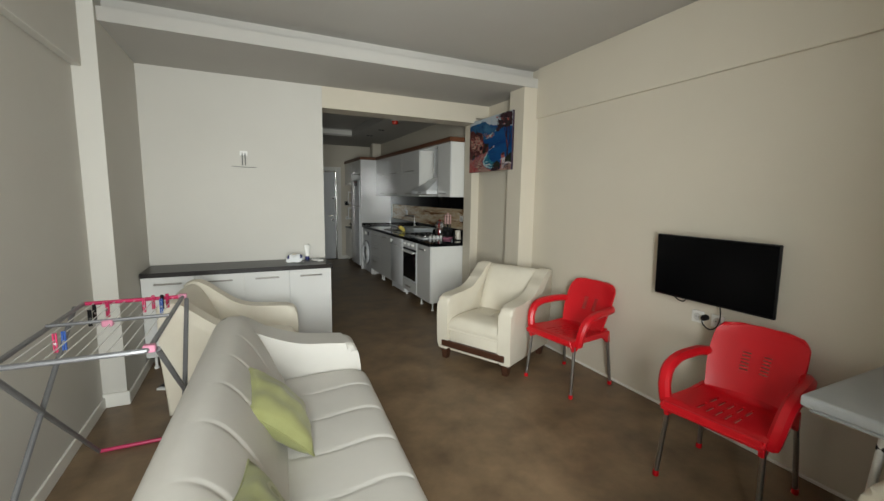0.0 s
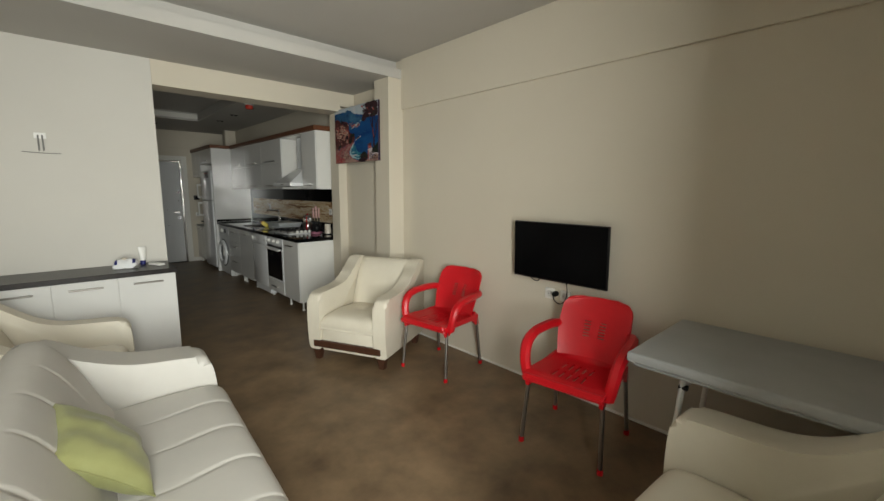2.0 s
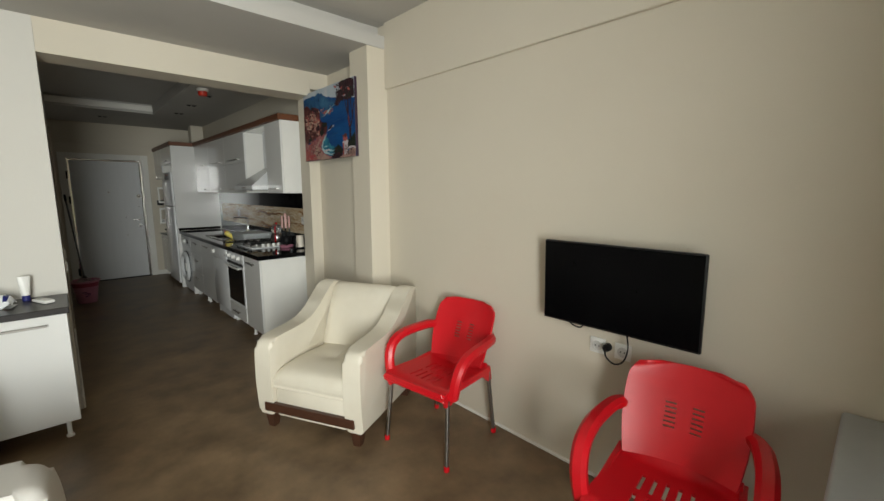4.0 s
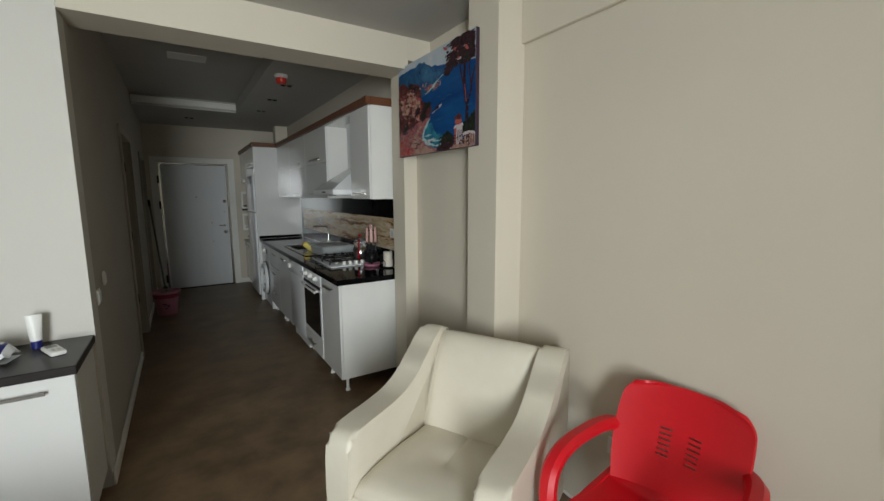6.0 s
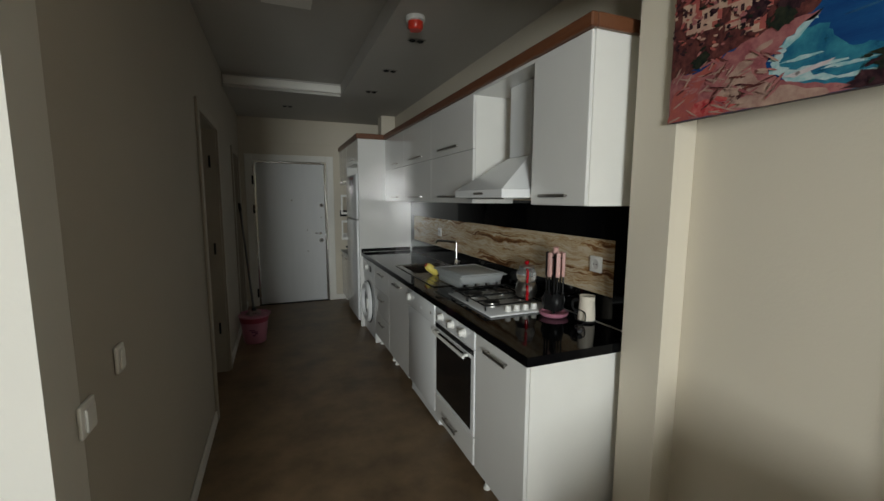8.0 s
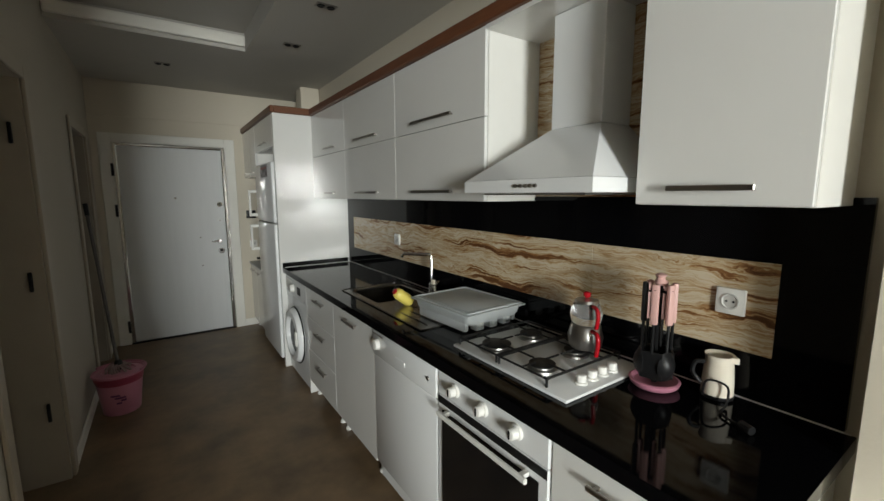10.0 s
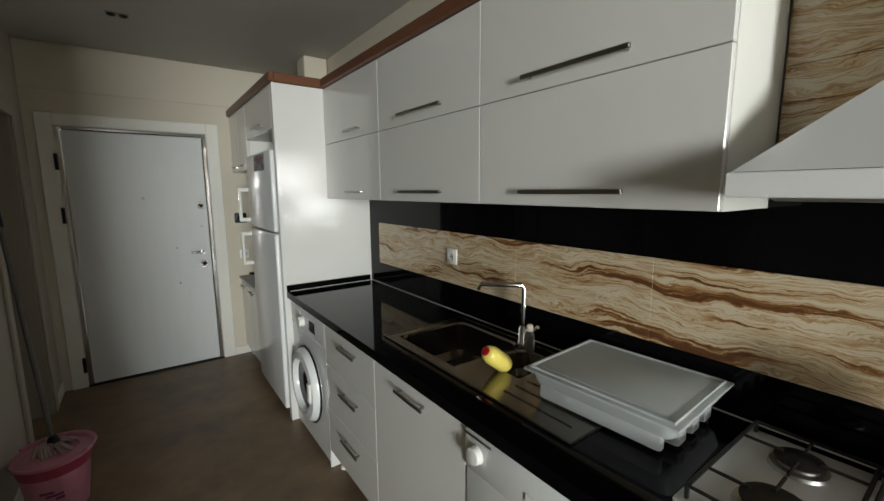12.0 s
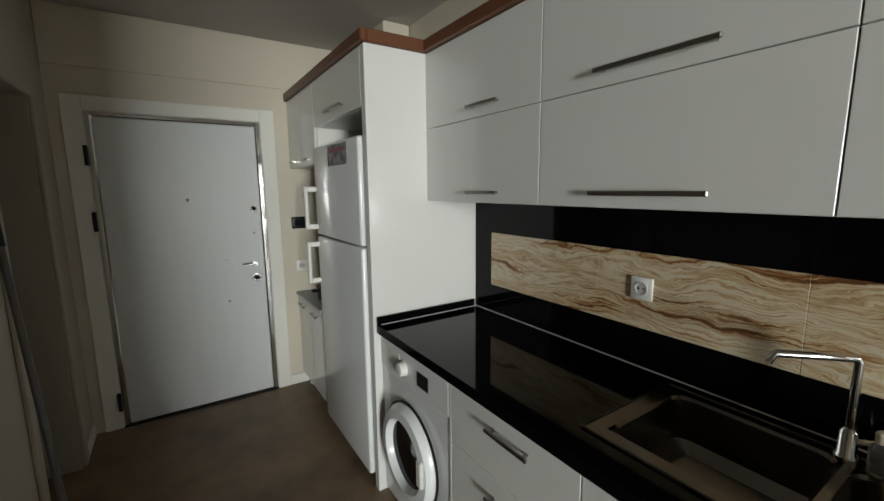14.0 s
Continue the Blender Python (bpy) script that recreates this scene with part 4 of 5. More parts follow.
c2 = cushion(leaning((0.262, 1.595, 0.535), (0.18, 0.95, -0.20), (0.88, -0.25, 0.46)), "lime green satin cushion at the sofa's near end")


for cx, cy in ((-0.09, 0.06), (0.05, -0.07), (0.085, 0.09), (-0.06, -0.11)):
    def ringpt(u, v, cx=cx, cy=cy):
        t, q = 2 * math.pi * u, 0.020 + 0.016 * v
        a, b = (cx + q * math.cos(t)) / 0.188, (cy + q * math.sin(t)) / 0.188
        return (cx + q * math.cos(t), cy + q * math.sin(t), 0.0015 + 0.075 * max(0.0, (1 - a * a) * (1 - b * b)) ** 0.42 + 0.008 * math.sin(7 * a + 3 * b) * math.sin(5 * b - 2 * a) * (1 - a * a))
    bm = B()
    sheet(bm, ringpt, 24, 2)
    part("woven_ring", bm, GREENPALE, c2, "pale woven ring motif", smooth=True)


# red plastic armchairs, facing +x
def plastic_chair(m):
    c = thing("plastic_chair", m, "red moulded plastic armchair on steel tube legs", "chair", "red plastic chairs")

    def seat(u, v):
        x, y = -0.20 + 0.45 * u, (-0.235 + 0.47 * v) * (0.90 + 0.10 * u)
        dip = -0.018 * (1 - (2 * v - 1) ** 2)
        front = -0.035 * max(0, (u - 0.82) / 0.18) ** 2
        return (x, y, 0.445 + dip * (1 - u * .4) + front + 0.012 * u + 0.03 * max(0, 1 - u / 0.12) ** 2)
    slots = {(i, j) for i in range(8, 24) for j in range(9, 24) if j % 3 == 0 and i not in (15, 16)}
    bm = B()
    sheet(bm, seat, 30, 32, slots, 0.012)
    sh = part("seat", bm, RED, c, smooth=True)

    def back(u, v):
        y = -1 + 2 * u
        wid = 0.195 + 0.025 * math.sin(math.pi * min(v * .8, 1))
        k = max(0, (v - 0.85) / 0.15)
        wid -= 0.06 * (1 - math.sqrt(max(0, 1 - k * k)))
        x = -0.195 - 0.10 * v - 0.04 * v * v + 0.045 * y * y
        return (x, wid * y, 0.455 + 0.350 * v + 0.012 * k * (1 - y * y))
    slots = {(i, j) for i in (11, 12, 13, 18, 19, 20) for j in range(20, 38) if j % 3 == 0}
    bm = B()
    sheet(bm, back, 32, 60, slots, 0.011)
    part("backrest", bm, RED, c, smooth=True)
    for s in (-1, 1):
        bm = B()
        path = smooth_line([(-0.262, s * .200, 0.622), (-0.19, s * .246, 0.634), (-0.06, s * .266, 0.633), (0.05, s * .270, 0.624), (0.130, s * .268, 0.588), (0.168, s * .260, 0.52), (0.175, s * .246, 0.44), (0.170, s * .235, 0.40)], 5)
        band(bm, path, (0, 1, 0), 0.062, 0.052)
        part("armrest", bm, RED, c, smooth=True)
        bm = B()
        prism(bm, ((-0.24, 0.36), (-0.20, 0.36), (-0.14, 0.415), (0.12, 0.415), (0.17, 0.36), (0.215, 0.36), (0.235, 0.442), (-0.22, 0.455)), "y", s * .215 - .012, s * .215 + .012, 0.003, 1)
        part("apron", bm, RED, c)
        for x0, x1 in ((0.19, 0.225), (-0.21, -0.255)):
            bm = B()
            tube(bm, [(x0, s * .215, 0.42), (x1, s * .235, 0.012)], 0.0125, 12)
            lg = part("leg", bm, STEEL, c, "grey steel tube leg", smooth=True)
            bm = B()
            lathe(bm, ((0.015, 0.0), (0.017, 0.004), (0.016, 0.028), (0.013, 0.03)), (x1, s * .235, 0), 12)
            part("foot", bm, RED, lg, "red plastic foot cap", smooth=True)
    bm = B()
    prism(bm, ((-0.235, 0.40), (0.235, 0.40), (0.215, 0.447), (-0.215, 0.447)), "x", 0.228, 0.246, 0.004, 1)
    part("front_apron", bm, RED, c)
    return c


ch = plastic_chair(pose(2.60, 2.975, 0, 0, 0, 188))
copy_thing(ch, pose(2.49, 1.648, 0, 0, 0, 188))

# television on the wall
tv = thing("television", pose(2.845, 2.045, 1.065, 0, -2, 0.6), "black flat-screen television on a wall bracket", "television")
part("case", bx(0.004, 0.026, -0.37, 0.37, -0.21, 0.21, bev=0.006, seg=2), BLACKP, tv, smooth=True)
part("screen", bx(0.0, 0.006, -0.362, 0.362, -0.198, 0.203), SCREEN, tv, "dark switched-off screen")
part("bracket", bx(0.024, 0.122, -0.10, 0.10, -0.10, 0.10), BLACKP, tv)


def socket(x, y, z, normal, label="white wall socket"):
    rz = {"-x": 0, "+x": 180, "-y": 90}[normal]
    s = thing("wall_socket", pose(x, y, z, 0, 0, rz), label, "socket", "wall sockets")
    part("plate", bx(-0.010, 0.001, -0.041, 0.041, -0.041, 0.041, bev=0.004, seg=2), WHITEP, s, smooth=True)
    bm = B()
    lathe(bm, ((0.025, -0.0095), (0.025, -0.013), (0.021, -0.013), (0.019, -0.0105), (0.0005, -0.0102)), (0, 0, 0), 20, "x", cap=False)
    part("well", bm, mat_grey, s)
    bm = B()
    for dy in (-0.0095, 0.0095):
        lathe(bm, ((0.0035, -0.0115), (0.0035, -0.009)), (0, dy, 0), 8, "x")
    part("hole", bm, BLACKP, s)
    return s


CABLE = mat("grey_cable", (0.22, 0.215, 0.20), 0.5, color2=(0.18, 0.175, 0.165), scale=40)
mat_grey = mat("socket_grey", (0.55, 0.54, 0.51), 0.4)
socket(2.969, 2.16, 0.735, "-x", "white wall socket under the television")
socket(2.969, 2.03, 0.735, "-x", "white wall socket under the television")
socket(2.969, 3.33, 0.40, "-x", "white wall socket low on the wall")
plug = thing("power_plug", pose(2.957, 2.10, 0.745), "black plug with a dangling black cable", "plug")
bm = B()
lathe(bm, ((0.02, 0.0), (0.02, -0.03), (0.008, -0.05)), (0, 0, 0), 12, "x")
part("plug_body", bm, BLACKP, plug, smooth=True)
bm = B()
tube(bm, smooth_line([(-0.045, 0, 0), (-0.065, -0.02, -0.03), (-0.06, -0.06, -0.055), (-0.055, -0.10, -0.03), (-0.05, -0.115, 0.04), (-0.05, -0.10, 0.13)], 5), 0.004, 6)
part("cable", bm, BLACKP, plug)
bm = B()
tube(bm, smooth_line([(-0.06, 0.09, 0.15), (-0.06, 0.12, 0.09), (-0.05, 0.17, 0.085), (-0.05, 0.22, 0.12), (-0.05, 0.24, 0.17)], 5), 0.004, 6)
part("cable", bm, BLACKP, plug)

# folding table
tb = thing("folding_table", pose(2.195, 0.14, 0), "pale grey plastic folding table against the wall", "table")
bm = B()
TW, TL = 0.75, 1.11
box(bm, 0, TW, 0, TL, 0.712, 0.76, bev=0.012, seg=3)
part("tabletop", bm, TABLE, tb, smooth=True)
bm = B()
tube(bm, [(0.03, 0.03, 0.7), (TW - .03, 0.03, 0.7), (TW - .03, TL - .03, 0.7), (0.03, TL - .03, 0.7)], 0.008, 8, closed=True)
part("rim", bm, TABLE, tb)
for y in (0.20, TL - .20):
    for x in (0.17, TW - .14):
        bm = B()
        tube(bm, [(x, y, 0.70), (x, y + (0.04 if y > .5 else -0.04), 0.012)], 0.014, 10)
        part("leg", bm, WHITEP, tb, "white tube leg", smooth=True)
        bm = B()
        lathe(bm, ((0.018, 0), (0.018, 0.03)), (x, y + (0.04 if y > .5 else -0.04), 0), 10)
        part("foot", bm, BLACKP, tb)
    bm = B()
    tube(bm, [(0.17, y, 0.60), (TW - .14, y, 0.60)], 0.010, 8)
    part("crossbar", bm, WHITEP, tb)
    bm = B()
    lathe(bm, ((0.014, y - .018), (0.014, y + .018)), (0.17, 0, 0.60), 10, "y")
    part("joint", bm, BLACKP, tb)

# sideboard
SBX0, SBX1, SBY = -0.575, 0.965, 4.515
sb = thing("sideboard", pose(SBX0, SBY, 0), "white sideboard with four doors and steel bar handles", "sideboard")
W4 = (SBX1 - SBX0) / 4
part("body", bx(0, SBX1 - SBX0, 0.019, 0.42, 0.11, 0.80), CARCASS, sb)
for k in range(4):
    dr = part("door", bx(k * W4 + .0015, (k + 1) * W4 - .0015, 0.0, 0.018, 0.112, 0.798, bev=0.002), GLOSS, sb)
    bm = B()
    c = (k + .5) * W4
    box(bm, c - 0.10, c + 0.10, -0.030, -0.020, 0.735, 0.749, bev=0.002)
    for e in (-0.08, 0.08):
        box(bm, c + e - .004, c + e + .004, -0.021, 0.001, 0.738, 0.746)
    part("handle", bm, HANDLE, dr, "steel bar handle")
for fx in (0.06, 0.77, 1.48):
    for fy in (0.05, 0.37):
        bm = B()
        lathe(bm, ((0.02, 0), (0.02, 0.012), (0.012, 0.02), (0.012, 0.10), (0.022, 0.11)), (fx, fy, 0), 12)
        part("leg", bm, WHITEP, sb, smooth=True)
part("top", bx(0, SBX1 - SBX0 + .012, -0.025, 0.424, 0.801, 0.84, bev=0.003), WENGE, sb, "dark brown laminate top")

ZT = 0.841
tubeob = thing("cream_tube", pose(0.785, 4.845, ZT, 0, 0, 10), "white cosmetic tube standing on its navy cap", "tube")
bm = B()
lathe(bm, ((0.020, 0), (0.020, 0.035), (0.018, 0.036)), (0, 0, 0), 16)
part("cap", bm, NAVY, tubeob, "navy screw cap", smooth=True)
bm = B()
rings = []
for h, a, b in ((0.036, 0.021, 0.021), (0.07, 0.024, 0.020), (0.12, 0.028, 0.010), (0.155, 0.030, 0.002)):
    rings.append([bm.verts.new((a * math.cos(t), b * math.sin(t), h)) for t in [2 * math.pi * k / 18 for k in range(18)]])
for A, C in zip(rings, rings[1:]):
    for k in range(18):
        bm.faces.new((A[k], A[(k + 1) % 18], C[(k + 1) % 18], C[k]))
bm.faces.new(rings[0][::-1])
bm.faces.new(rings[-1])
part("body", bm, WHITEP, tubeob, smooth=True)
rem = thing("remote_control", pose(0.865, 4.725, ZT, 0, 0, 25), "white air-conditioner remote control lying flat", "remote")
part("case", bx(-0.028, 0.028, -0.07, 0.07, 0.0, 0.02, bev=0.007, seg=2), WHITEP, rem, smooth=True)
part("display", bx(-0.02, 0.02, 0.015, 0.055, 0.0195, 0.021, bev=0.001), mat("lcd_grey", (0.30, 0.32, 0.31), 0.3), rem)
for k in range(4):
    part("button", bx(-0.016 + (k % 2) * .02, -0.004 + (k % 2) * .02, -0.03 - (k // 2) * .016, -0.02 - (k // 2) * .016, 0.0195, 0.022, bev=0.001), mat_grey, rem)
tis = thing("wipes_pack", pose(0.655, 4.735, ZT, 0, 0, -12), "crumpled white and blue pack of wet wipes", "wipes pack")
def pack(u, v):
    a, b = 2 * u - 1, 2 * v - 1
    h = 0.075 * ((1 - abs(a) ** 3) * (1 - abs(b) ** 3)) ** 0.6 + 0.008 * math.sin(6 * a + 2) * math.sin(5 * b + 1)
    return (0.085 * a, 0.055 * b, max(0.001, h + 0.012 * a * a * (1 if a < 0 else 2)))
bm = B()
sheet(bm, pack, 18, 14)
sheet(bm, lambda u, v: (0.085 * (2 * u - 1), 0.055 * (2 * v - 1), 0.0), 1, 1)
part("wrapper", bm, PAPER, tis, smooth=True)
for a0 in (0.10, 0.80):
    bm = B()
    sheet(bm, lambda u, v, a0=a0: (lambda p: (p[0], p[1], p[2] + .0012))(pack(a0 + 0.11 * u, 0.06 + 0.88 * v)), 4, 14)
    part("blue_stripe", bm, NAVY, tis, smooth=True)
bm = B()
sheet(bm, lambda u, v: (lambda p: (p[0], p[1], p[2] + .002))(pack(0.36 + 0.24 * u, 0.32 + 0.36 * v)), 6, 6)
part("flap", bm, CERAMIC, tis, smooth=True)

# wall outlet plate with two cables and a wire
hk = thing("cable_outlet", pose(0.235, 4.939, 1.835), "white outlet plate with two hanging grey cables", "socket")
part("plate", bx(-0.035, 0.035, -0.010, 0.0, 0.03, 0.075, bev=0.003), WHITEP, hk)
for dx in (-0.012, 0.012):
    bm = B()
    tube(bm, [(dx, -0.008, 0.055), (dx, -0.014, 0.04), (dx * 1.1, -0.012, -0.06)], 0.0055, 6)
    part("cable", bm, CABLE, hk)
bm = B()
tube(bm, [(-0.11, -0.005, -0.072), (0.0, -0.007, -0.077), (0.11, -0.005, -0.076)], 0.0028, 5)
part("wire", bm, CABLE, hk)

# drying rack
rk = thing("drying_rack", pose(0, 0, 0), "folding clothes drying rack of grey tubes with pink fittings", "drying rack")
X0, X1, Y0, Y1, ZR = -0.505, -0.085, 2.17, 3.02, 0.95
bm = B()
tube(bm, [(X0, Y0 + .03, ZR), (X0, Y1, ZR)], 0.010, 8)
tube(bm, [(X1, Y0 + .03, ZR), (X1, Y1, ZR)], 0.010, 8)
tube(bm, smooth_line([(X0, Y0 + .05, ZR), (X0 + .005, Y0 + .012, ZR), (X0 + .05, Y0, ZR), (X1 - .05, Y0, ZR), (X1 - .005, Y0 + .012, ZR), (X1, Y0 + .05, ZR)], 4), 0.010, 8)
tube(bm, [(X0, 2.60, ZR + .012), (X1, 2.60, ZR + .012)], 0.008, 8)
part("top_frame", bm, GREYTUBE, rk, smooth=True)
bm = B()
tube(bm, [(X0, Y1, ZR), (X1, Y1, ZR)], 0.010, 8)
part("end_bar", bm, PINKRED, rk, "crimson end bar", smooth=True)
for k in range(9):
    x = X0 + (k + 1) * (X1 - X0) / 10
    bm = B()
    tube(bm, [(x, Y0, ZR), (x, Y1, ZR)], 0.0022, 5)
    part("wire", bm, WHITEP, rk, "white coated wire")
for x in (X0 - .03, X1 + .02):
    for a, b in ((Y0 + .04, 3.30), (Y1 - .02, 1.95)):
        bm = B()
        tube(bm, [(x, a, ZR - .01), (x - (.05 if x < -.3 else -.05), b, 0.012)], 0.011, 8)
        part("leg", bm, GREYTUBE, rk, smooth=True)
for y in (3.30, 1.95):
    bm = B()
    tube(bm, [(X0 - .08, y, 0.012), (X1 + .07, y, 0.012)], 0.011, 8)
    part("foot_bar", bm, PINKRED, rk, "crimson foot bar", smooth=True)
for x, y in ((X0, Y0 + .02), (X1, Y0 + .02), (X0 + .2, 2.60), (X1, Y1)):
    part("fitting", bx(x - .02, x + .02, y - .014, y + .014, ZR - .012, ZR + .016, bev=0.004), PINK, rk, "pink plastic joint")


def peg(x, y, material, ang):
    p = thing("clothes_peg", pose(x, y, ZR - 0.012, 0, 0, ang), "small plastic clothes peg clipped to the rack", "clothes peg", "clothes pegs")
    for s in (-1, 1):
        part("jaw", bx(s * .004 - .003, s * .004 + .003, -0.005, 0.005, -0.035, 0.04, bev=0.001), material, p)
    bm = B()
    lathe(bm, ((0.005, -0.007), (0.005, 0.007)), (0, 0, 0.0), 8, "y")
    part("spring", bm, STEEL, p)


for x, y, mm, ang in ((-0.42, 2.42, PINKRED, 10), (-0.40, 2.44, BLUEP, 0), (-0.42, 2.86, BLACKP, 30), (-0.38, 2.90, PINKRED, -15), (-0.21, 2.98, PINKRED, 20), (-0.24, 2.93, PINKRED, 0),
                      (-0.17, 2.97, BLACKP, -10), (-0.16, 2.88, BLUEP, 15), (-0.41, 2.76, BLACKP, 35), (-0.15, 2.99, PINKRED, 40)):
    peg(x, y, mm, ang)
shoe = thing("shoe", pose(-0.36, 4.18, 0, 0, 0, 70), "dark slipper with a pale rim beside the sideboard", "shoe")
bm = B()
sheet(bm, lambda u, v: ((0.12 * (2 * u - 1)), 0.04 * (2 * v - 1) * (0.8 + 0.2 * math.sin(math.pi * u)), 0.02 + (0.045 * (1 - (2 * v - 1) ** 2) * (1 if u > .55 else 0.25))), 16, 10)
part("upper", bm, BLACKP, shoe, smooth=True)
part("sole", bx(-0.125, 0.125, -0.042, 0.042, 0.0, 0.018, bev=0.008, seg=2), WHITEP, shoe, smooth=True)

# picture over the niche
PW, PH, PX = 0.905, 0.605, 2.765
pic = thing("canvas_picture", pose(PX, 5.035, 1.80), "canvas picture of a blue bay with houses and a dark pine", "picture")
part("canvas", bx(0.001, 0.025, -PW, 0, 0, PH, bev=0.002), mat("canvas_edge", (0.05, 0.015, 0.025), 0.6, color2=(0.015, 0.015, 0.035), scale=9), pic)
SEA = (mat("paint_sea", (0.004, 0.022, 0.12), 0.5, color2=(0.008, 0.095, 0.25), scale=4, amount=0.5, stretch=(1, 0.5, 2.2), bump=0.3, bscale=120, spec=0.12))
LAY = [0]


def paint(name, pts, material):
    """A flat patch of paint; pts: shares of the canvas' width and height."""
    LAY[0] += 1
    bm = B()
    x = 0.0008 - 0.00003 * LAY[0]
    vs = [bm.verts.new((x, -PW * min(1, max(0, u)), PH * min(1, max(0, v)))) for u, v in pts]
    bmesh.ops.triangle_fill(bm, use_beauty=True, edges=[bm.edges.new((vs[i], vs[(i + 1) % len(vs)])) for i in range(len(vs))], normal=(-1, 0, 0))
    return part(name, bm, material, pic)


rng = random.Random(4)


def ragged(cx, cy, rx, ry, n=26, j=0.28):
    return [(cx + rx * math.cos(t) * (1 + rng.uniform(-j, j)), cy + ry * math.sin(t) * (1 + rng.uniform(-j, j))) for t in [2 * math.pi * k / n for k in range(n)]]


def shore(pts, n=5, j=0.008):
    return [(p.x + rng.uniform(-j, j), p.y + rng.uniform(-j, j)) for p in smooth_line([(a, b, 0) for a, b in pts], n)]


def pm(name, c, c2, s=14):
    c, c2 = [v * 0.78 for v in c], [v * 0.78 for v in c2]
    m = mat(name, c, 0.5, color2=c2, scale=s * 1.6, amount=0.3, bump=0.35, bscale=140, spec=0.12)
    ramp = next(x for x in m.node_tree.nodes if x.type == "VALTORGB").color_ramp.elements
    for p, k, b in ((0.27, 0.30, c), (0.73, 1.35, c2)):
        q = ramp.new(p)
        q.color = (*[min(0.85, v * k) for v in b], 1)
    return m


P_SKY = pm("paint_sky", (0.40, 0.52, 0.60), (0.60, 0.60, 0.62), 6)
P_HILL = pm("paint_hill", (0.015, 0.07, 0.19), (0.035, 0.14, 0.26), 9)
P_HILLFAR = pm("paint_far_hill", (0.025, 0.11, 0.24), (0.06, 0.19, 0.31), 9)
P_LAND = pm("paint_land", (0.06, 0.018, 0.022), (0.19, 0.06, 0.05), 22)
P_BEACH = pm("paint_beach", (0.50, 0.20, 0.19), (0.30, 0.09, 0.10), 16)
P_FOAM = pm("paint_foam", (0.60, 0.72, 0.72), (0.25, 0.52, 0.55), 26)
P_TURQ = pm("paint_turquoise", (0.012, 0.13, 0.24), (0.04, 0.26, 0.34), 12)
P_WALLS = pm("paint_house", (0.66, 0.46, 0.34), (0.55, 0.30, 0.24), 20)
P_ROOF = pm("paint_roof", (0.50, 0.13, 0.10), (0.40, 0.10, 0.10), 20)
P_DARK = pm("paint_dark", (0.020, 0.010, 0.016), (0.07, 0.03, 0.035), 30)
P_TERR = pm("paint_terrace", (0.56, 0.38, 0.30), (0.36, 0.20, 0.17), 14)
P_WHITE = pm("paint_white", (0.74, 0.66, 0.66), (0.60, 0.52, 0.54), 20)
P_BUSH = pm("paint_bush", (0.012, 0.018, 0.016), (0.035, 0.04, 0.024), 30)
P_FLOW = pm("paint_flowers", (0.48, 0.04, 0.05), (0.60, 0.16, 0.14), 40)
paint("sea", [(0.002, 0.002), (0.998, 0.002), (0.998, 0.998), (0.002, 0.998)], SEA)
paint("sky", [(0, 1), (0, .90)] + shore([(0, .92), (.12, .93), (.3, .92), (.5, .86), (.7, .80), (1, .74)]) + [(1, 1)], P_SKY)
paint("hill_range", shore([(0, .90), (.14, .93), (.20, .88), (.30, .94), (.40, .93), (.52, .84), (.64, .78), (.72, .74), (.62, .70), (.48, .62), (.34, .58), (.2, .60), (0, .60)]), P_HILL)
paint("hill_range", shore([(.30, .84), (.42, .90), (.52, .80), (.62, .76), (.52, .72), (.40, .72)]), P_HILLFAR)
paint("far_town", ragged(.50, .655, .09, .025), P_ROOF)
paint("far_shore", shore([(.40, .60), (.50, .635), (.60, .70), (.68, .735), (.60, .715), (.50, .66)]), P_FOAM)
paint("shallow_water", shore([(.42, .31), (.50, .29), (.54, .20), (.62, .16), (.68, .08), (.62, .0), (.50, .03), (.42, .10), (.36, .18), (.38, .26)]), P_TURQ)
paint("headland", shore([(0, .80), (.08, .82), (.18, .74), (.24, .77), (.34, .70), (.36, .56), (.46, .50), (.50, .44), (.46, .37), (.34, .33), (.20, .30), (0, .24)]), P_LAND)
paint("beach", shore([(0, .0), (0, .24), (.10, .25), (.22, .30), (.34, .35), (.48, .36), (.40, .28), (.35, .20), (.38, .12), (.48, .06), (.58, .02), (.60, 0)]), P_BEACH)
paint("sand", shore([(.16, .04), (.20, .14), (.27, .25), (.36, .30), (.31, .22), (.33, .13), (.44, .06), (.52, .0), (.30, .0)]), P_TERR)
paint("surf", shore([(.49, .36), (.405, .28), (.355, .20), (.385, .12), (.48, .07), (.60, .04), (.50, .09), (.42, .14), (.385, .20), (.425, .27)], 6, 0.010), P_FOAM)
for cu, cv, ru in ((.48, .13, .07), (.56, .11, .05), (.44, .18, .045), (.60, .06, .05)):
    paint("surf", ragged(cu, cv, ru, .009, 20, .5), P_FOAM)
for k in range(13):
    u, v = rng.uniform(.005, .30), rng.uniform(.36, .60)
    w, h = rng.uniform(.06, .10), rng.uniform(.07, .11)
    paint("house", [(u, v), (u + w, v - .01), (u + w, v + h), (u, v + h)], P_WALLS)
    paint("house_roof", [(u - .008, v + h), (u + w + .008, v + h - .005), (u + w * .6, v + h + .035)], P_ROOF)
    paint("house_shade", [(u + w * .78, v), (u + w, v - .01), (u + w, v + h), (u + w * .78, v + h)], P_ROOF)
    for q in range(2):
        a, b = u + w * (.12 + .3 * q), v + h * .3
        paint("house_window", [(a, b), (a + w * .16, b), (a + w * .16, b + h * .4), (a, b + h * .4)], P_DARK)
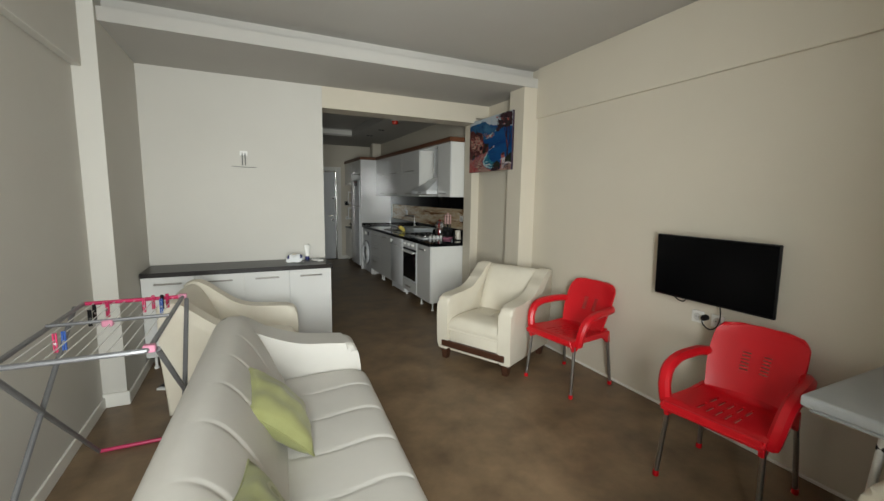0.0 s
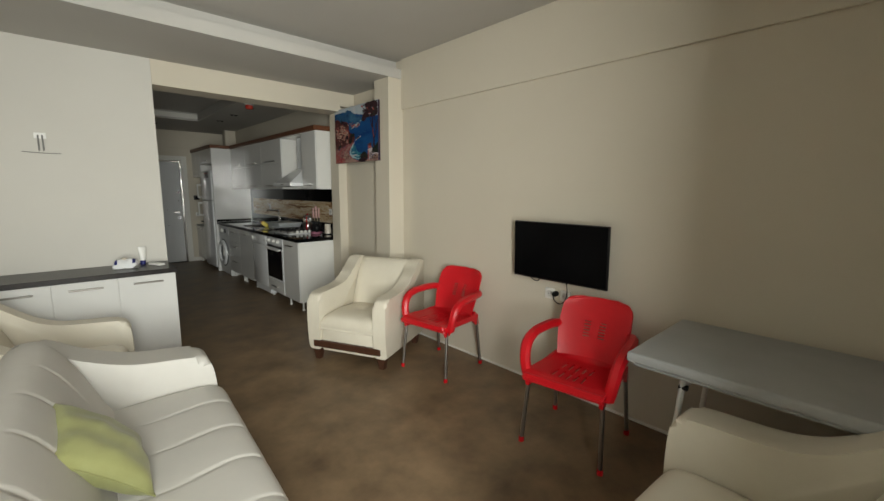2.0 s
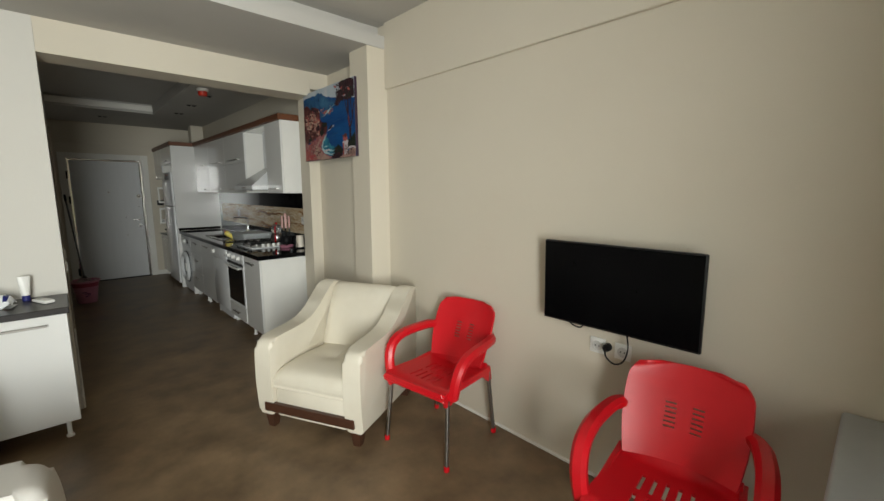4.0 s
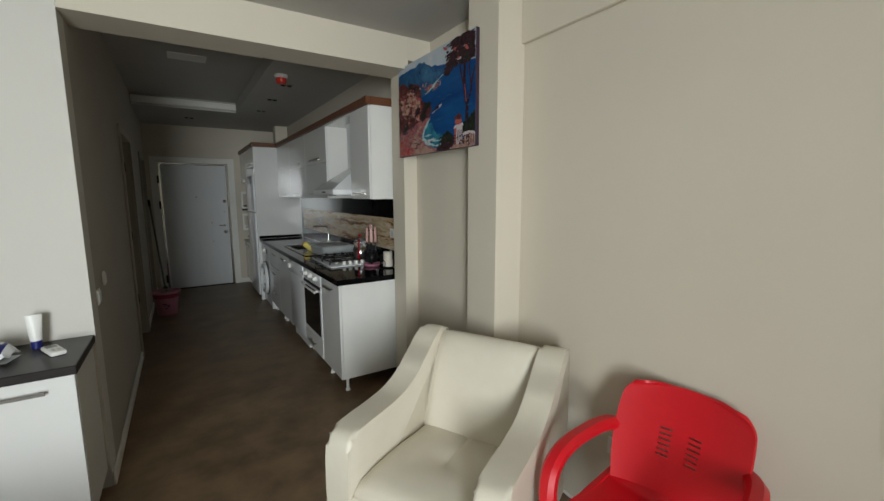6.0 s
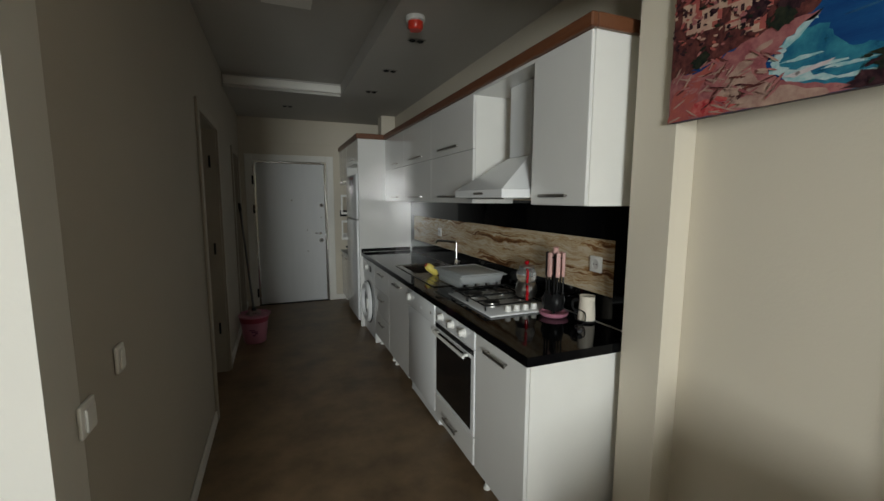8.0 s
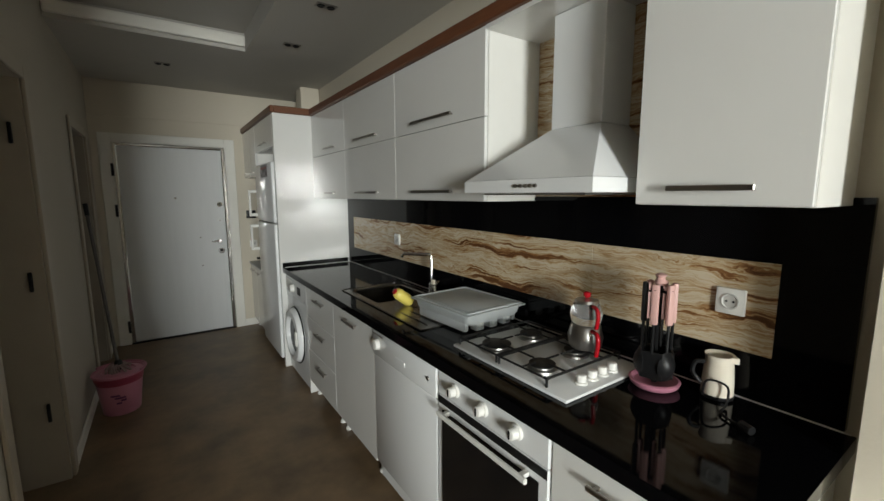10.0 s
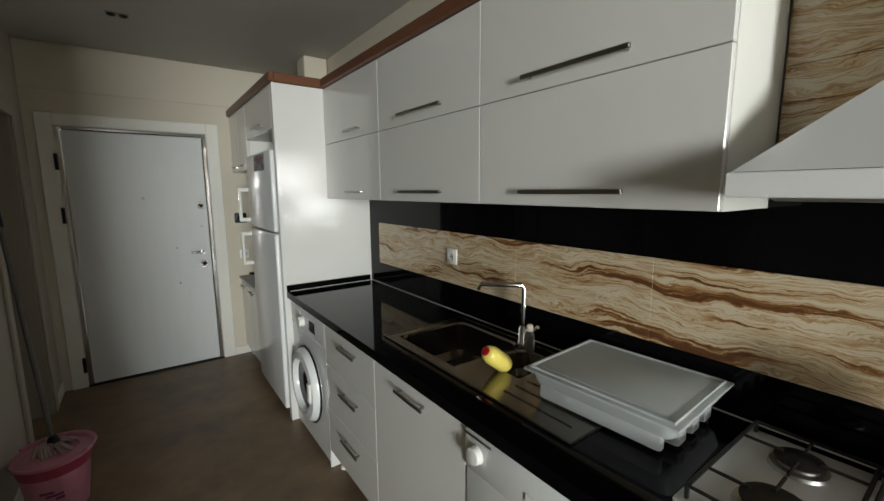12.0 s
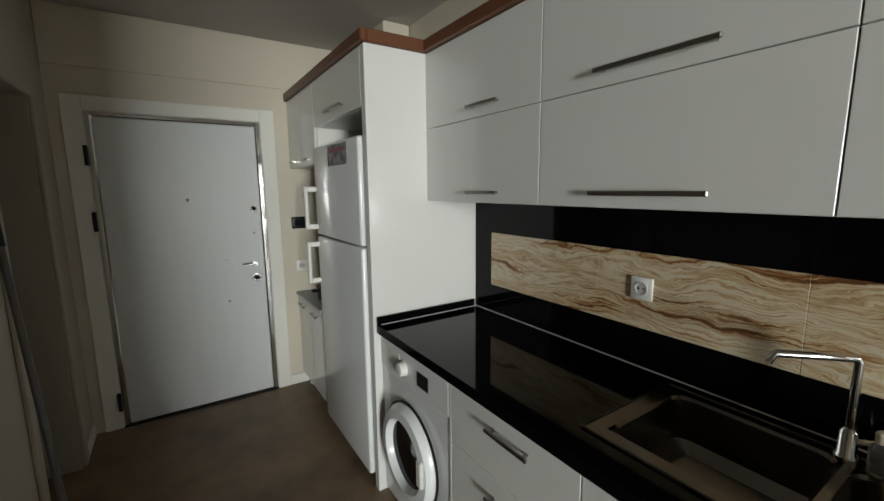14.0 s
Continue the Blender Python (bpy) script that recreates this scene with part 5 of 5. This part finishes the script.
for cx, cy in ((.05, .76), (.20, .75), (.26, .70), (.29, .66), (.12, .31), (.30, .46), (.40, .44), (.44, .49), (.38, .38), (.07, .36), (.22, .38)):
    paint("shrub", ragged(cx, cy, rng.uniform(.03, .06), rng.uniform(.02, .045)), rng.choice([P_BUSH, P_LAND, P_DARK]))
paint("cypress", [(.165, .68), (.185, .69), (.18, .80), (.175, .84), (.168, .79)], P_BUSH)
paint("boat", [(.50, .385), (.62, .435), (.635, .455), (.59, .45), (.52, .41)], P_WHITE)
paint("boat", [(.51, .40), (.59, .425), (.60, .445), (.58, .46), (.54, .43)], P_DARK)
paint("boat", [(.40, .115), (.53, .145), (.51, .125), (.43, .10)], P_WHITE)
paint("flower_patch", ragged(.17, .045, .09, .045), P_FLOW)
paint("path", shore([(0, .0), (.03, .16), (.12, .24), (.20, .30), (.14, .18), (.09, 0)]), P_ROOF)
paint("bush", ragged(.69, .09, .085, .075), P_BUSH)
paint("bush", ragged(.66, .03, .11, .04), P_DARK)
paint("hedge", shore([(.86, .12), (.87, .22), (.92, .24), (.96, .28), (1, .31), (1, .10)]), P_BUSH)
paint("terrace", shore([(.72, .0), (.76, .03), (.86, .08), (1, .13), (1, 0)]), P_TERR)
paint("pillar", [(.775, .03), (.865, .045), (.87, .20), (.78, .19)], P_WHITE)
paint("pillar_shade", [(.775, .03), (.80, .035), (.805, .19), (.78, .19)], P_ROOF)
paint("pillar_cap", [(.768, .185), (.88, .198), (.87, .225), (.785, .212)], P_WHITE)
paint("pot", ragged(.825, .245, .038, .032, 16, .25), P_ROOF)
paint("pot", ragged(.825, .285, .044, .024, 24, .5), P_LAND)
for k in range(5):
    paint("rail", [(.812 + k * .011, .05), (.816 + k * .011, .05), (.816 + k * .011, .165), (.812 + k * .011, .165)], P_DARK)
paint("railing", shore([(.87, .12), (.93, .135), (1, .12), (1, .10), (.93, .115), (.87, .10)]), P_WHITE)
for k in range(5):
    paint("rail", [(.885 + k * .024, .03), (.891 + k * .024, .03), (.891 + k * .024, .11), (.885 + k * .024, .11)], P_DARK)
trunk = [(.915, .24), (.917, .36), (.895, .50), (.89, .66), (.90, .84)]
for line, w in ((trunk, .017), ([(.916, .37), (.955, .48), (.97, .58), (.995, .68)], .011), ([(.893, .52), (.86, .64), (.84, .74)], .008), ([(.96, .54), (.94, .68), (.95, .82)], .007)):
    L1 = smooth_line([(a, b, 0) for a, b in line], 5)
    paint("tree_branch", [(p.x - w * (1 - .4 * i / len(L1)) + rng.uniform(-.003, .003), p.y) for i, p in enumerate(L1)] + [(p.x + w * (1 - .4 * i / len(L1)), p.y) for i, p in list(enumerate(L1))[::-1]], P_DARK)
paint("trunk_light", [(.905, .40), (.912, .40), (.896, .56), (.889, .56)], P_ROOF)
for cx, cy, rx, ry in ((.75, .78, .09, .04), (.80, .86, .11, .05), (.92, .84, .09, .05), (.70, .73, .045, .03), (.97, .80, .05, .05), (.88, .76, .05, .025), (.86, .95, .14, .05), (.94, .92, .08, .05)):
    paint("tree_crown", ragged(cx, cy, rx, ry, 34, .38), P_DARK)
# loose brush strokes over the painted village, shore, sea, terrace and crown
for u0, u1, v0, v1, count, ln, wd, colours in ((0.0, .36, .34, .70, 150, .012, .006, (P_WALLS, P_ROOF, P_DARK, P_LAND, P_DARK, P_BUSH, P_BEACH)),
                                               (.02, .40, .01, .28, 90, .030, .004, (P_BEACH, P_BEACH, P_LAND, P_TERR, P_TERR)),
                                               (.56, .97, .30, .66, 30, .040, .003, (SEA, P_HILL, SEA)),
                                               (.38, .62, .60, .72, 60, .010, .004, (P_WALLS, P_ROOF, P_HILL, P_HILLFAR)),
                                               (.60, .99, .01, .12, 50, .014, .005, (P_BUSH, P_DARK, P_DARK, P_LAND)),
                                               (.68, .99, .74, .98, 60, .026, .010, (P_DARK, P_DARK, P_BUSH, P_DARK, P_DARK, P_ROOF))):
    for k in range(count):
        cu, cv, t = rng.uniform(u0, u1), rng.uniform(v0, v1), rng.uniform(-0.5, 0.7) * (0.25 if wd == .003 else 1.6)
        a, b = ln * rng.uniform(.5, 1.2), wd * rng.uniform(.5, 1.3)
        LAY[0] -= 0.8
        paint("brush_stroke", [(cu + a * p * math.cos(t) - b * q * math.sin(t), cv + a * p * math.sin(t) * 1.3 + b * q * math.cos(t) * 1.3)
                               for p, q in ((-1, -.3), (-.5, -.9), (.5, -1), (1, -.2), (.9, .5), (.2, 1), (-.6, .8), (-1, .4))], rng.choice(colours))


# ---- kitchen things ----
socket(2.940, 7.73, 1.20, "-x", "white socket in the stone band above the sink")
socket(2.940, 5.545, 1.20, "-x", "white socket in the stone band beside the jug")


def wall_switch(y, z, w, label):
    s = thing("light_switch", pose(0.981, y, z), label, "switch")
    part("plate", bx(0, 0.010, -w, w, -0.041, 0.041, bev=0.004, seg=2), WHITEP, s, smooth=True)
    part("rocker", bx(0.010, 0.016, -w + .014, w - .014, -0.03, 0.03, bev=0.003), WHITEP, s)


wall_switch(5.10, 1.0, 0.041, "white plastic light switch on the corridor wall")
wall_switch(5.34, 1.06, 0.03, "small white switch on the corridor wall")
ic = thing("intercom", pose(2.35, 10.219, 1.31), "black intercom box on the wall by the entrance", "intercom")
part("case", bx(-0.05, 0.05, -0.03, 0.0, -0.045, 0.045, bev=0.005, seg=2), BLACKP, ic, smooth=True)
part("grille", bx(-0.03, 0.03, -0.033, -0.0295, -0.02, 0.02), OVENGLASS, ic)
socket(2.36, 10.219, 0.97, "-y", "white socket by the entrance")
pan = thing("saucepan", pose(2.455, 9.80, 0.766), "black pot standing on the low cabinet", "pot")
bm = B()
lathe(bm, ((0.08, 0), (0.095, 0.02), (0.095, 0.10), (0.10, 0.104)), (0, 0, 0), 22)
part("body", bm, IRON, pan, smooth=True)
bm = B()
lathe(bm, ((0.10, 0.105), (0.07, 0.125), (0.02, 0.135), (0.015, 0.155), (0.022, 0.165)), (0, 0, 0), 22)
part("lid", bm, IRON, pan, smooth=True)
bm = B()
tube(bm, [(-0.09, 0, 0.08), (-0.14, 0, 0.085)], 0.012, 8)
part("handle", bm, BLACKP, pan)

# covered storage box on the drainer
sbx = thing("storage_box", pose(2.735, 6.625, CT + 0.0075, 0, 0, 3), "frosted clear plastic storage box with a flat lid", "storage box")
bw, bl = 0.182, 0.222
bm = B()
rings = []
for ins, z in ((0.030, 0.030), (0.016, 0.046), (0.008, 0.082)):
    pts = []
    for cx, cy, a0 in ((1, 1, 0), (-1, 1, 90), (-1, -1, 180), (1, -1, 270)):
        pts += arc((cx * (bw - ins - .03), cy * (bl - ins - .03), z), 0.03, a0, a0 + 90, 4, "xy")
    rings.append([bm.verts.new(p) for p in pts])
n = len(rings[0])
for A, C in zip(rings, rings[1:]):
    for k in range(n):
        bm.faces.new((A[k], A[(k + 1) % n], C[(k + 1) % n], C[k]))
bm.faces.new(rings[0][::-1])
part("tub", bm, CLEAR, sbx, smooth=True)
for sx in (-1, 1):
    part("skirt", bx(sx * (bw - .030) - .014, sx * (bw - .030) + .014, -bl + .04, bl - .04, 0.0005, 0.050, bev=0.010, seg=2), CLEAR, sbx, smooth=True)
    for k in range(3):
        cx = -0.085 + k * .085
        part("foot", bx(cx - .026, cx + .026, sx * (bl - .045) - .025, sx * (bl - .045) + .025, 0.0005, 0.046, bev=0.010, seg=2), CLEAR, sbx, smooth=True)
ld = part("lid", bx(-bw - .006, bw + .006, -bl - .006, bl + .006, 0.082, 0.091, bev=0.004, seg=2), CLEAR, sbx, "cloudy plastic lid", smooth=True)
part("lid_panel", bx(-bw + .035, bw - .035, -bl + .035, bl - .035, 0.0915, 0.0955, bev=0.003, seg=2), CLEAR, ld, "raised cloudy middle of the lid", smooth=True)
bm = B()
tube(bm, [(-bw + .012, -bl + .012, 0.094), (bw - .012, -bl + .012, 0.094), (bw - .012, bl - .012, 0.094), (-bw + .012, bl - .012, 0.094)], 0.004, 6, closed=True)
part("lid_rim", bm, CLEAR, ld)

soap = thing("soap_dispenser", pose(2.835, 7.085, CT + 0.004), "small clear bottle of washing-up liquid with a cream cap", "bottle")
bm = B()
lathe(bm, ((0.019, 0), (0.021, 0.008), (0.021, 0.062), (0.014, 0.075), (0.009, 0.079)), (0, 0, 0), 16)
part("bottle", bm, CLEARGLASS, soap, smooth=True)
bm = B()
lathe(bm, ((0.013, 0.0795), (0.014, 0.10), (0.008, 0.106)), (0, 0, 0), 12)
part("cap", bm, CERAMIC, soap, "cream cap", smooth=True)

yb = thing("yellow_bottle", look((2.585, 7.015, CT + 0.054), (2.585 + 0.75, 7.015 - 0.05, CT + 0.054 - 0.58)), "yellow detergent bottle lying across the sink", "bottle")
bm = B()
lathe(bm, ((0.010, -0.068), (0.026, -0.060), (0.033, -0.04), (0.033, 0.0), (0.033, 0.03), (0.027, 0.050), (0.018, 0.058)), (0, 0, 0), 20)
part("body", bm, YELLOW, yb, smooth=True)
bm = B()
lathe(bm, ((0.016, 0.0585), (0.016, 0.066), (0.010, 0.068)), (0, 0, 0), 16)
part("cap", bm, KETTLERED, yb, "red cap", smooth=True)

# stacked teapot on the rear burner
tea = thing("teapot", pose(2.80, 5.965, CT + 0.046), "stacked steel and glass teapot with red handles", "teapot")
bm = B()
lathe(bm, ((0.052, 0), (0.060, 0.01), (0.066, 0.045), (0.056, 0.085), (0.050, 0.092)), (0, 0, 0), 24)
part("lower_pot", bm, STEEL, tea, "polished steel lower pot", smooth=True)
bm = B()
lathe(bm, ((0.045, 0.093), (0.056, 0.105), (0.060, 0.135), (0.048, 0.17), (0.042, 0.175)), (0, 0, 0), 24)
part("upper_pot", bm, CLEARGLASS, tea, "clear glass upper pot", smooth=True)
bm = B()
lathe(bm, ((0.046, 0.1755), (0.042, 0.186), (0.014, 0.192)), (0, 0, 0), 20)
part("lid", bm, STEEL, tea, smooth=True)
bm = B()
lathe(bm, ((0.008, 0.1925), (0.014, 0.20), (0.014, 0.212), (0.006, 0.216)), (0, 0, 0), 14)
part("knob", bm, KETTLERED, tea, "red lid knob", smooth=True)
for pts, rad in (([(-0.028, -0.05, 0.078), (-0.05, -0.085, 0.078), (-0.054, -0.093, 0.05), (-0.05, -0.085, 0.0)], .0085),
                 ([(-0.026, -0.045, 0.172), (-0.046, -0.078, 0.168), (-0.05, -0.086, 0.14), (-0.046, -0.078, 0.10)], .0075)):
    bm = B()
    tube(bm, smooth_line(pts, 5), rad, 10)
    part("handle", bm, KETTLERED, tea, "glossy red handle", smooth=True)
bm = B()
tube(bm, [(0.03, 0.05, 0.05), (0.05, 0.085, 0.085)], 0.010, 8)
part("spout", bm, CHROME, tea, smooth=True)

# utensil stand
USX, USY = 2.797, 5.692
us = thing("utensil_stand", pose(USX, USY, CT + 0.001), "pink based stand hung with black and pink utensils", "utensil stand")
bm = B()
lathe(bm, ((0.062, 0), (0.072, 0.008), (0.078, 0.022), (0.070, 0.025), (0.06, 0.014), (0.001, 0.012)), (0, 0, 0), 24)
part("base", bm, PINK, us, "pink dish base", smooth=True)
bm = B()
tube(bm, [(0, 0, 0.012), (0, 0, 0.335)], 0.009, 8)
part("post", bm, BLACKP, us)
bm = B()
for k in range(6):
    a = k * math.pi / 3 + 0.2
    tube(bm, [(0, 0, 0.315), (0.042 * math.cos(a), 0.042 * math.sin(a), 0.315), (0.05 * math.cos(a), 0.05 * math.sin(a), 0.328)], 0.003, 6)
part("hook_ring", bm, BLACKP, us)
bm = B()
lathe(bm, ((0.012, 0.3355), (0.02, 0.345), (0.012, 0.36), (0.018, 0.37), (0.004, 0.376)), (0, 0, 0), 12)
part("finial", bm, PALEPINK, us, smooth=True)
for k in range(6):
    a = k * math.pi / 3 + 0.2
    ut = thing("kitchen_utensil", pose(USX + 0.043 * math.cos(a), USY + 0.043 * math.sin(a), CT + 0.001, 0, 0, math.degrees(a)), "black utensil with a pale pink grip hanging on a stand", "utensil", "hanging utensils")
    part("grip", bx(-0.008, 0.008, -0.011, 0.011, 0.215, 0.345, bev=0.005, seg=2), PALEPINK if k != 2 else BLACKP, ut, "pale pink grip" if k != 2 else "black grip", smooth=True)
    bm = B()
    tube(bm, [(0, 0, 0.217), (0, 0, 0.12)], 0.005, 8)
    part("stem", bm, BLACKP, ut)
    bm = B()
    if k % 2:
        box(bm, -0.003, 0.003, -0.034, 0.034, 0.035, 0.125, bev=0.002)
    else:
        sheet(bm, lambda u, v: (0.02 * (1 - (2 * u - 1) ** 2) * (1 - (2 * v - 1) ** 2), 0.032 * (2 * u - 1) * math.sin(math.pi * (0.15 + 0.7 * v)), 0.035 + 0.09 * v), 8, 8, thick=0.004)
    part("head", bm, BLACKP, ut, smooth=True)

# small electric jug with its cable
jg = thing("electric_jug", pose(2.887, 5.542, CT + 0.001), "cream electric coffee jug with a black cable", "jug")
bm = B()
lathe(bm, ((0.044, 0.012), (0.043, 0.05), (0.038, 0.12), (0.040, 0.135), (0.035, 0.132), (0.033, 0.03), (0.001, 0.025)), (0, 0, 0), 26)
part("body", bm, CERAMIC, jg, smooth=True)
bm = B()
lathe(bm, ((0.043, 0), (0.046, 0.006), (0.045, 0.0115)), (0, 0, 0), 24)
part("base", bm, BLACKP, jg, smooth=True)
bm = B()
prism(bm, ((0.0, -0.053), (-0.013, -0.034), (0.013, -0.034)), "z", 0.118, 0.136)
part("spout", bm, CERAMIC, jg)
bm = B()
tube(bm, smooth_line([(-0.026, 0.030, 0.108), (-0.042, 0.050, 0.103), (-0.045, 0.054, 0.07), (-0.030, 0.036, 0.04)], 5), 0.007, 8)
part("handle", bm, BLACKP, jg, smooth=True)
bm = B()
tube(bm, smooth_line([(-0.05, 0.02, 0.01), (-0.075, 0.0, 0.07), (-0.05, -0.045, 0.06), (-0.06, -0.05, 0.008), (-0.12, -0.06, 0.006), (-0.15, -0.12, 0.006)], 5), 0.0035, 6)
part("cable", bm, BLACKP, jg)
bm = B()
tube(bm, [(-0.15, -0.12, 0.012), (-0.165, -0.15, 0.012)], 0.012, 8)
part("cable_plug", bm, BLACKP, jg)

# bucket and mop
bk = thing("mop_bucket", pose(1.155, 8.63, 0) @ Matrix.Diagonal((1, 1, 1.1, 1)), "pale pink plastic mop bucket with a curved handle", "bucket")
bm = B()
lathe(bm, ((0.105, 0.0), (0.11, 0.006), (0.135, 0.20), (0.148, 0.255), (0.155, 0.258), (0.155, 0.27), (0.146, 0.27), (0.13, 0.20), (0.10, 0.012), (0.001, 0.010)), (0, 0, 0), 32)
part("tub", bm, PINK, bk, smooth=True)
bm = B()
lathe(bm, ((0.1375, 0.205), (0.1495, 0.254)), (0, 0, 0), 32, cap=False)
part("rim_band", bm, mat("deep_pink", (0.36, 0.05, 0.09), 0.4, color2=(0.30, 0.04, 0.075), scale=9), bk, smooth=True)
bm = B()
lathe(bm, ((0.145, 0.262), (0.10, 0.272), (0.09, 0.255), (0.05, 0.24)), (0, 0, 0), 28)
part("wringer", bm, PINK, bk, smooth=True)
bm = B()
tube(bm, arc((0, 0, 0.275), 0.160, -35, 145, 22, "xy"), 0.007, 8)
part("handle", bm, PINK, bk, smooth=True)
PLUM = mat("print_plum", (0.16, 0.04, 0.12), 0.4, color2=(0.13, 0.03, 0.10), scale=30)
for ang, z, w in ((-100, 0.135, 0.05), (-88, 0.118, 0.06), (-80, 0.10, 0.03), (-92, 0.083, 0.028)):
    bm = B()
    sheet(bm, lambda u, v, z=z, ang=ang, w=w: (lambda th, r: (r * math.cos(th), r * math.sin(th), z + .012 * v))(radians(ang) + (u - .5) * w / .12, 0.1115 + 0.129 * (z + .012 * v)), 6, 1)
    part("print_bar", bm, PLUM, bk)
mop = thing("mop", pose(1.155, 8.665, 0.29), "string mop with a grey pole standing in the bucket", "mop")
TOP = Vector((1.06 - 1.155, 8.80 - 8.665, 1.45 - 0.265))
bm = B()
tube(bm, [TOP * 0.03, TOP * 0.93], 0.011, 10)
part("pole", bm, DARKTUBE, mop, smooth=True)
bm = B()
tube(bm, [TOP * .93, TOP], 0.014, 10)
part("grip", bm, BLACKP, mop, smooth=True)
bm = B()
lathe(bm, ((0.02, 0.0), (0.03, 0.02), (0.022, 0.06), (0.014, 0.07)), (0, 0, 0), 14)
part("pole_socket", bm, BLACKP, mop, smooth=True)
bm = B()
r2 = random.Random(7)
for k in range(46):
    a, rr = r2.uniform(0, 6.28), r2.uniform(0.05, 0.095)
    tube(bm, smooth_line([(0.01 * math.cos(a), 0.01 * math.sin(a), 0.02), (rr * .6 * math.cos(a), rr * .6 * math.sin(a), 0.025 + r2.uniform(0, .02)), (rr * math.cos(a + .3), rr * math.sin(a + .3), -0.002), (rr * 1.02 * math.cos(a + .5), rr * 1.02 * math.sin(a + .5), -0.04)], 3), 0.006, 5)
part("strands", bm, MOP, mop, "greyish cotton strands", smooth=True)

# ceiling fixtures
sm = thing("alarm_beacon", pose(2.27, 6.45, 2.63), "red and white fire alarm beacon on the ceiling", "alarm")
bm = B()
lathe(bm, ((0.058, 0.0), (0.058, -0.025), (0.050, -0.03)), (0, 0, 0), 22)
part("base", bm, WHITEP, sm, smooth=True)
bm = B()
lathe(bm, ((0.046, -0.0305), (0.046, -0.065), (0.036, -0.078)), (0, 0, 0), 22)
part("lens", bm, REDLED, sm, "red lens", smooth=True)


def spotlight(x, y):
    s = thing("recessed_spotlight", pose(x, y, 2.63), "unlit twin recessed ceiling spotlight", "spotlight", "ceiling spotlights")
    part("plate", bx(-0.06, 0.06, -0.032, 0.032, -0.005, 0.0, bev=0.002), HANDLE, s)
    for dx in (-0.03, 0.03):
        bm = B()
        lathe(bm, ((0.024, -0.0055), (0.018, -0.012), (0.006, -0.008)), (dx, 0, 0), 14)
        part("lamp", bm, BLACKP, s)


for x, y in ((2.39, 6.80), (2.39, 7.54), (2.39, 8.30), (1.60, 9.35)):
    spotlight(x, y)
vn = thing("access_panel", pose(1.545, 6.80, 2.76), "flat white access panel in the raised ceiling", "ceiling panel")
part("frame", bx(-0.15, 0.15, -0.10, 0.10, -0.006, 0.0, bev=0.002), TRIM, vn)
pp = thing("pipe_boxing", pose(2.80, 9.55, 2.208), "short white plastered pipe boxing above the cabinets", "pipe")
part("boxing", bx(-0.03, 0.16, -0.09, 0.09, 0.0, 0.42, bev=0.006), WALL, pp)
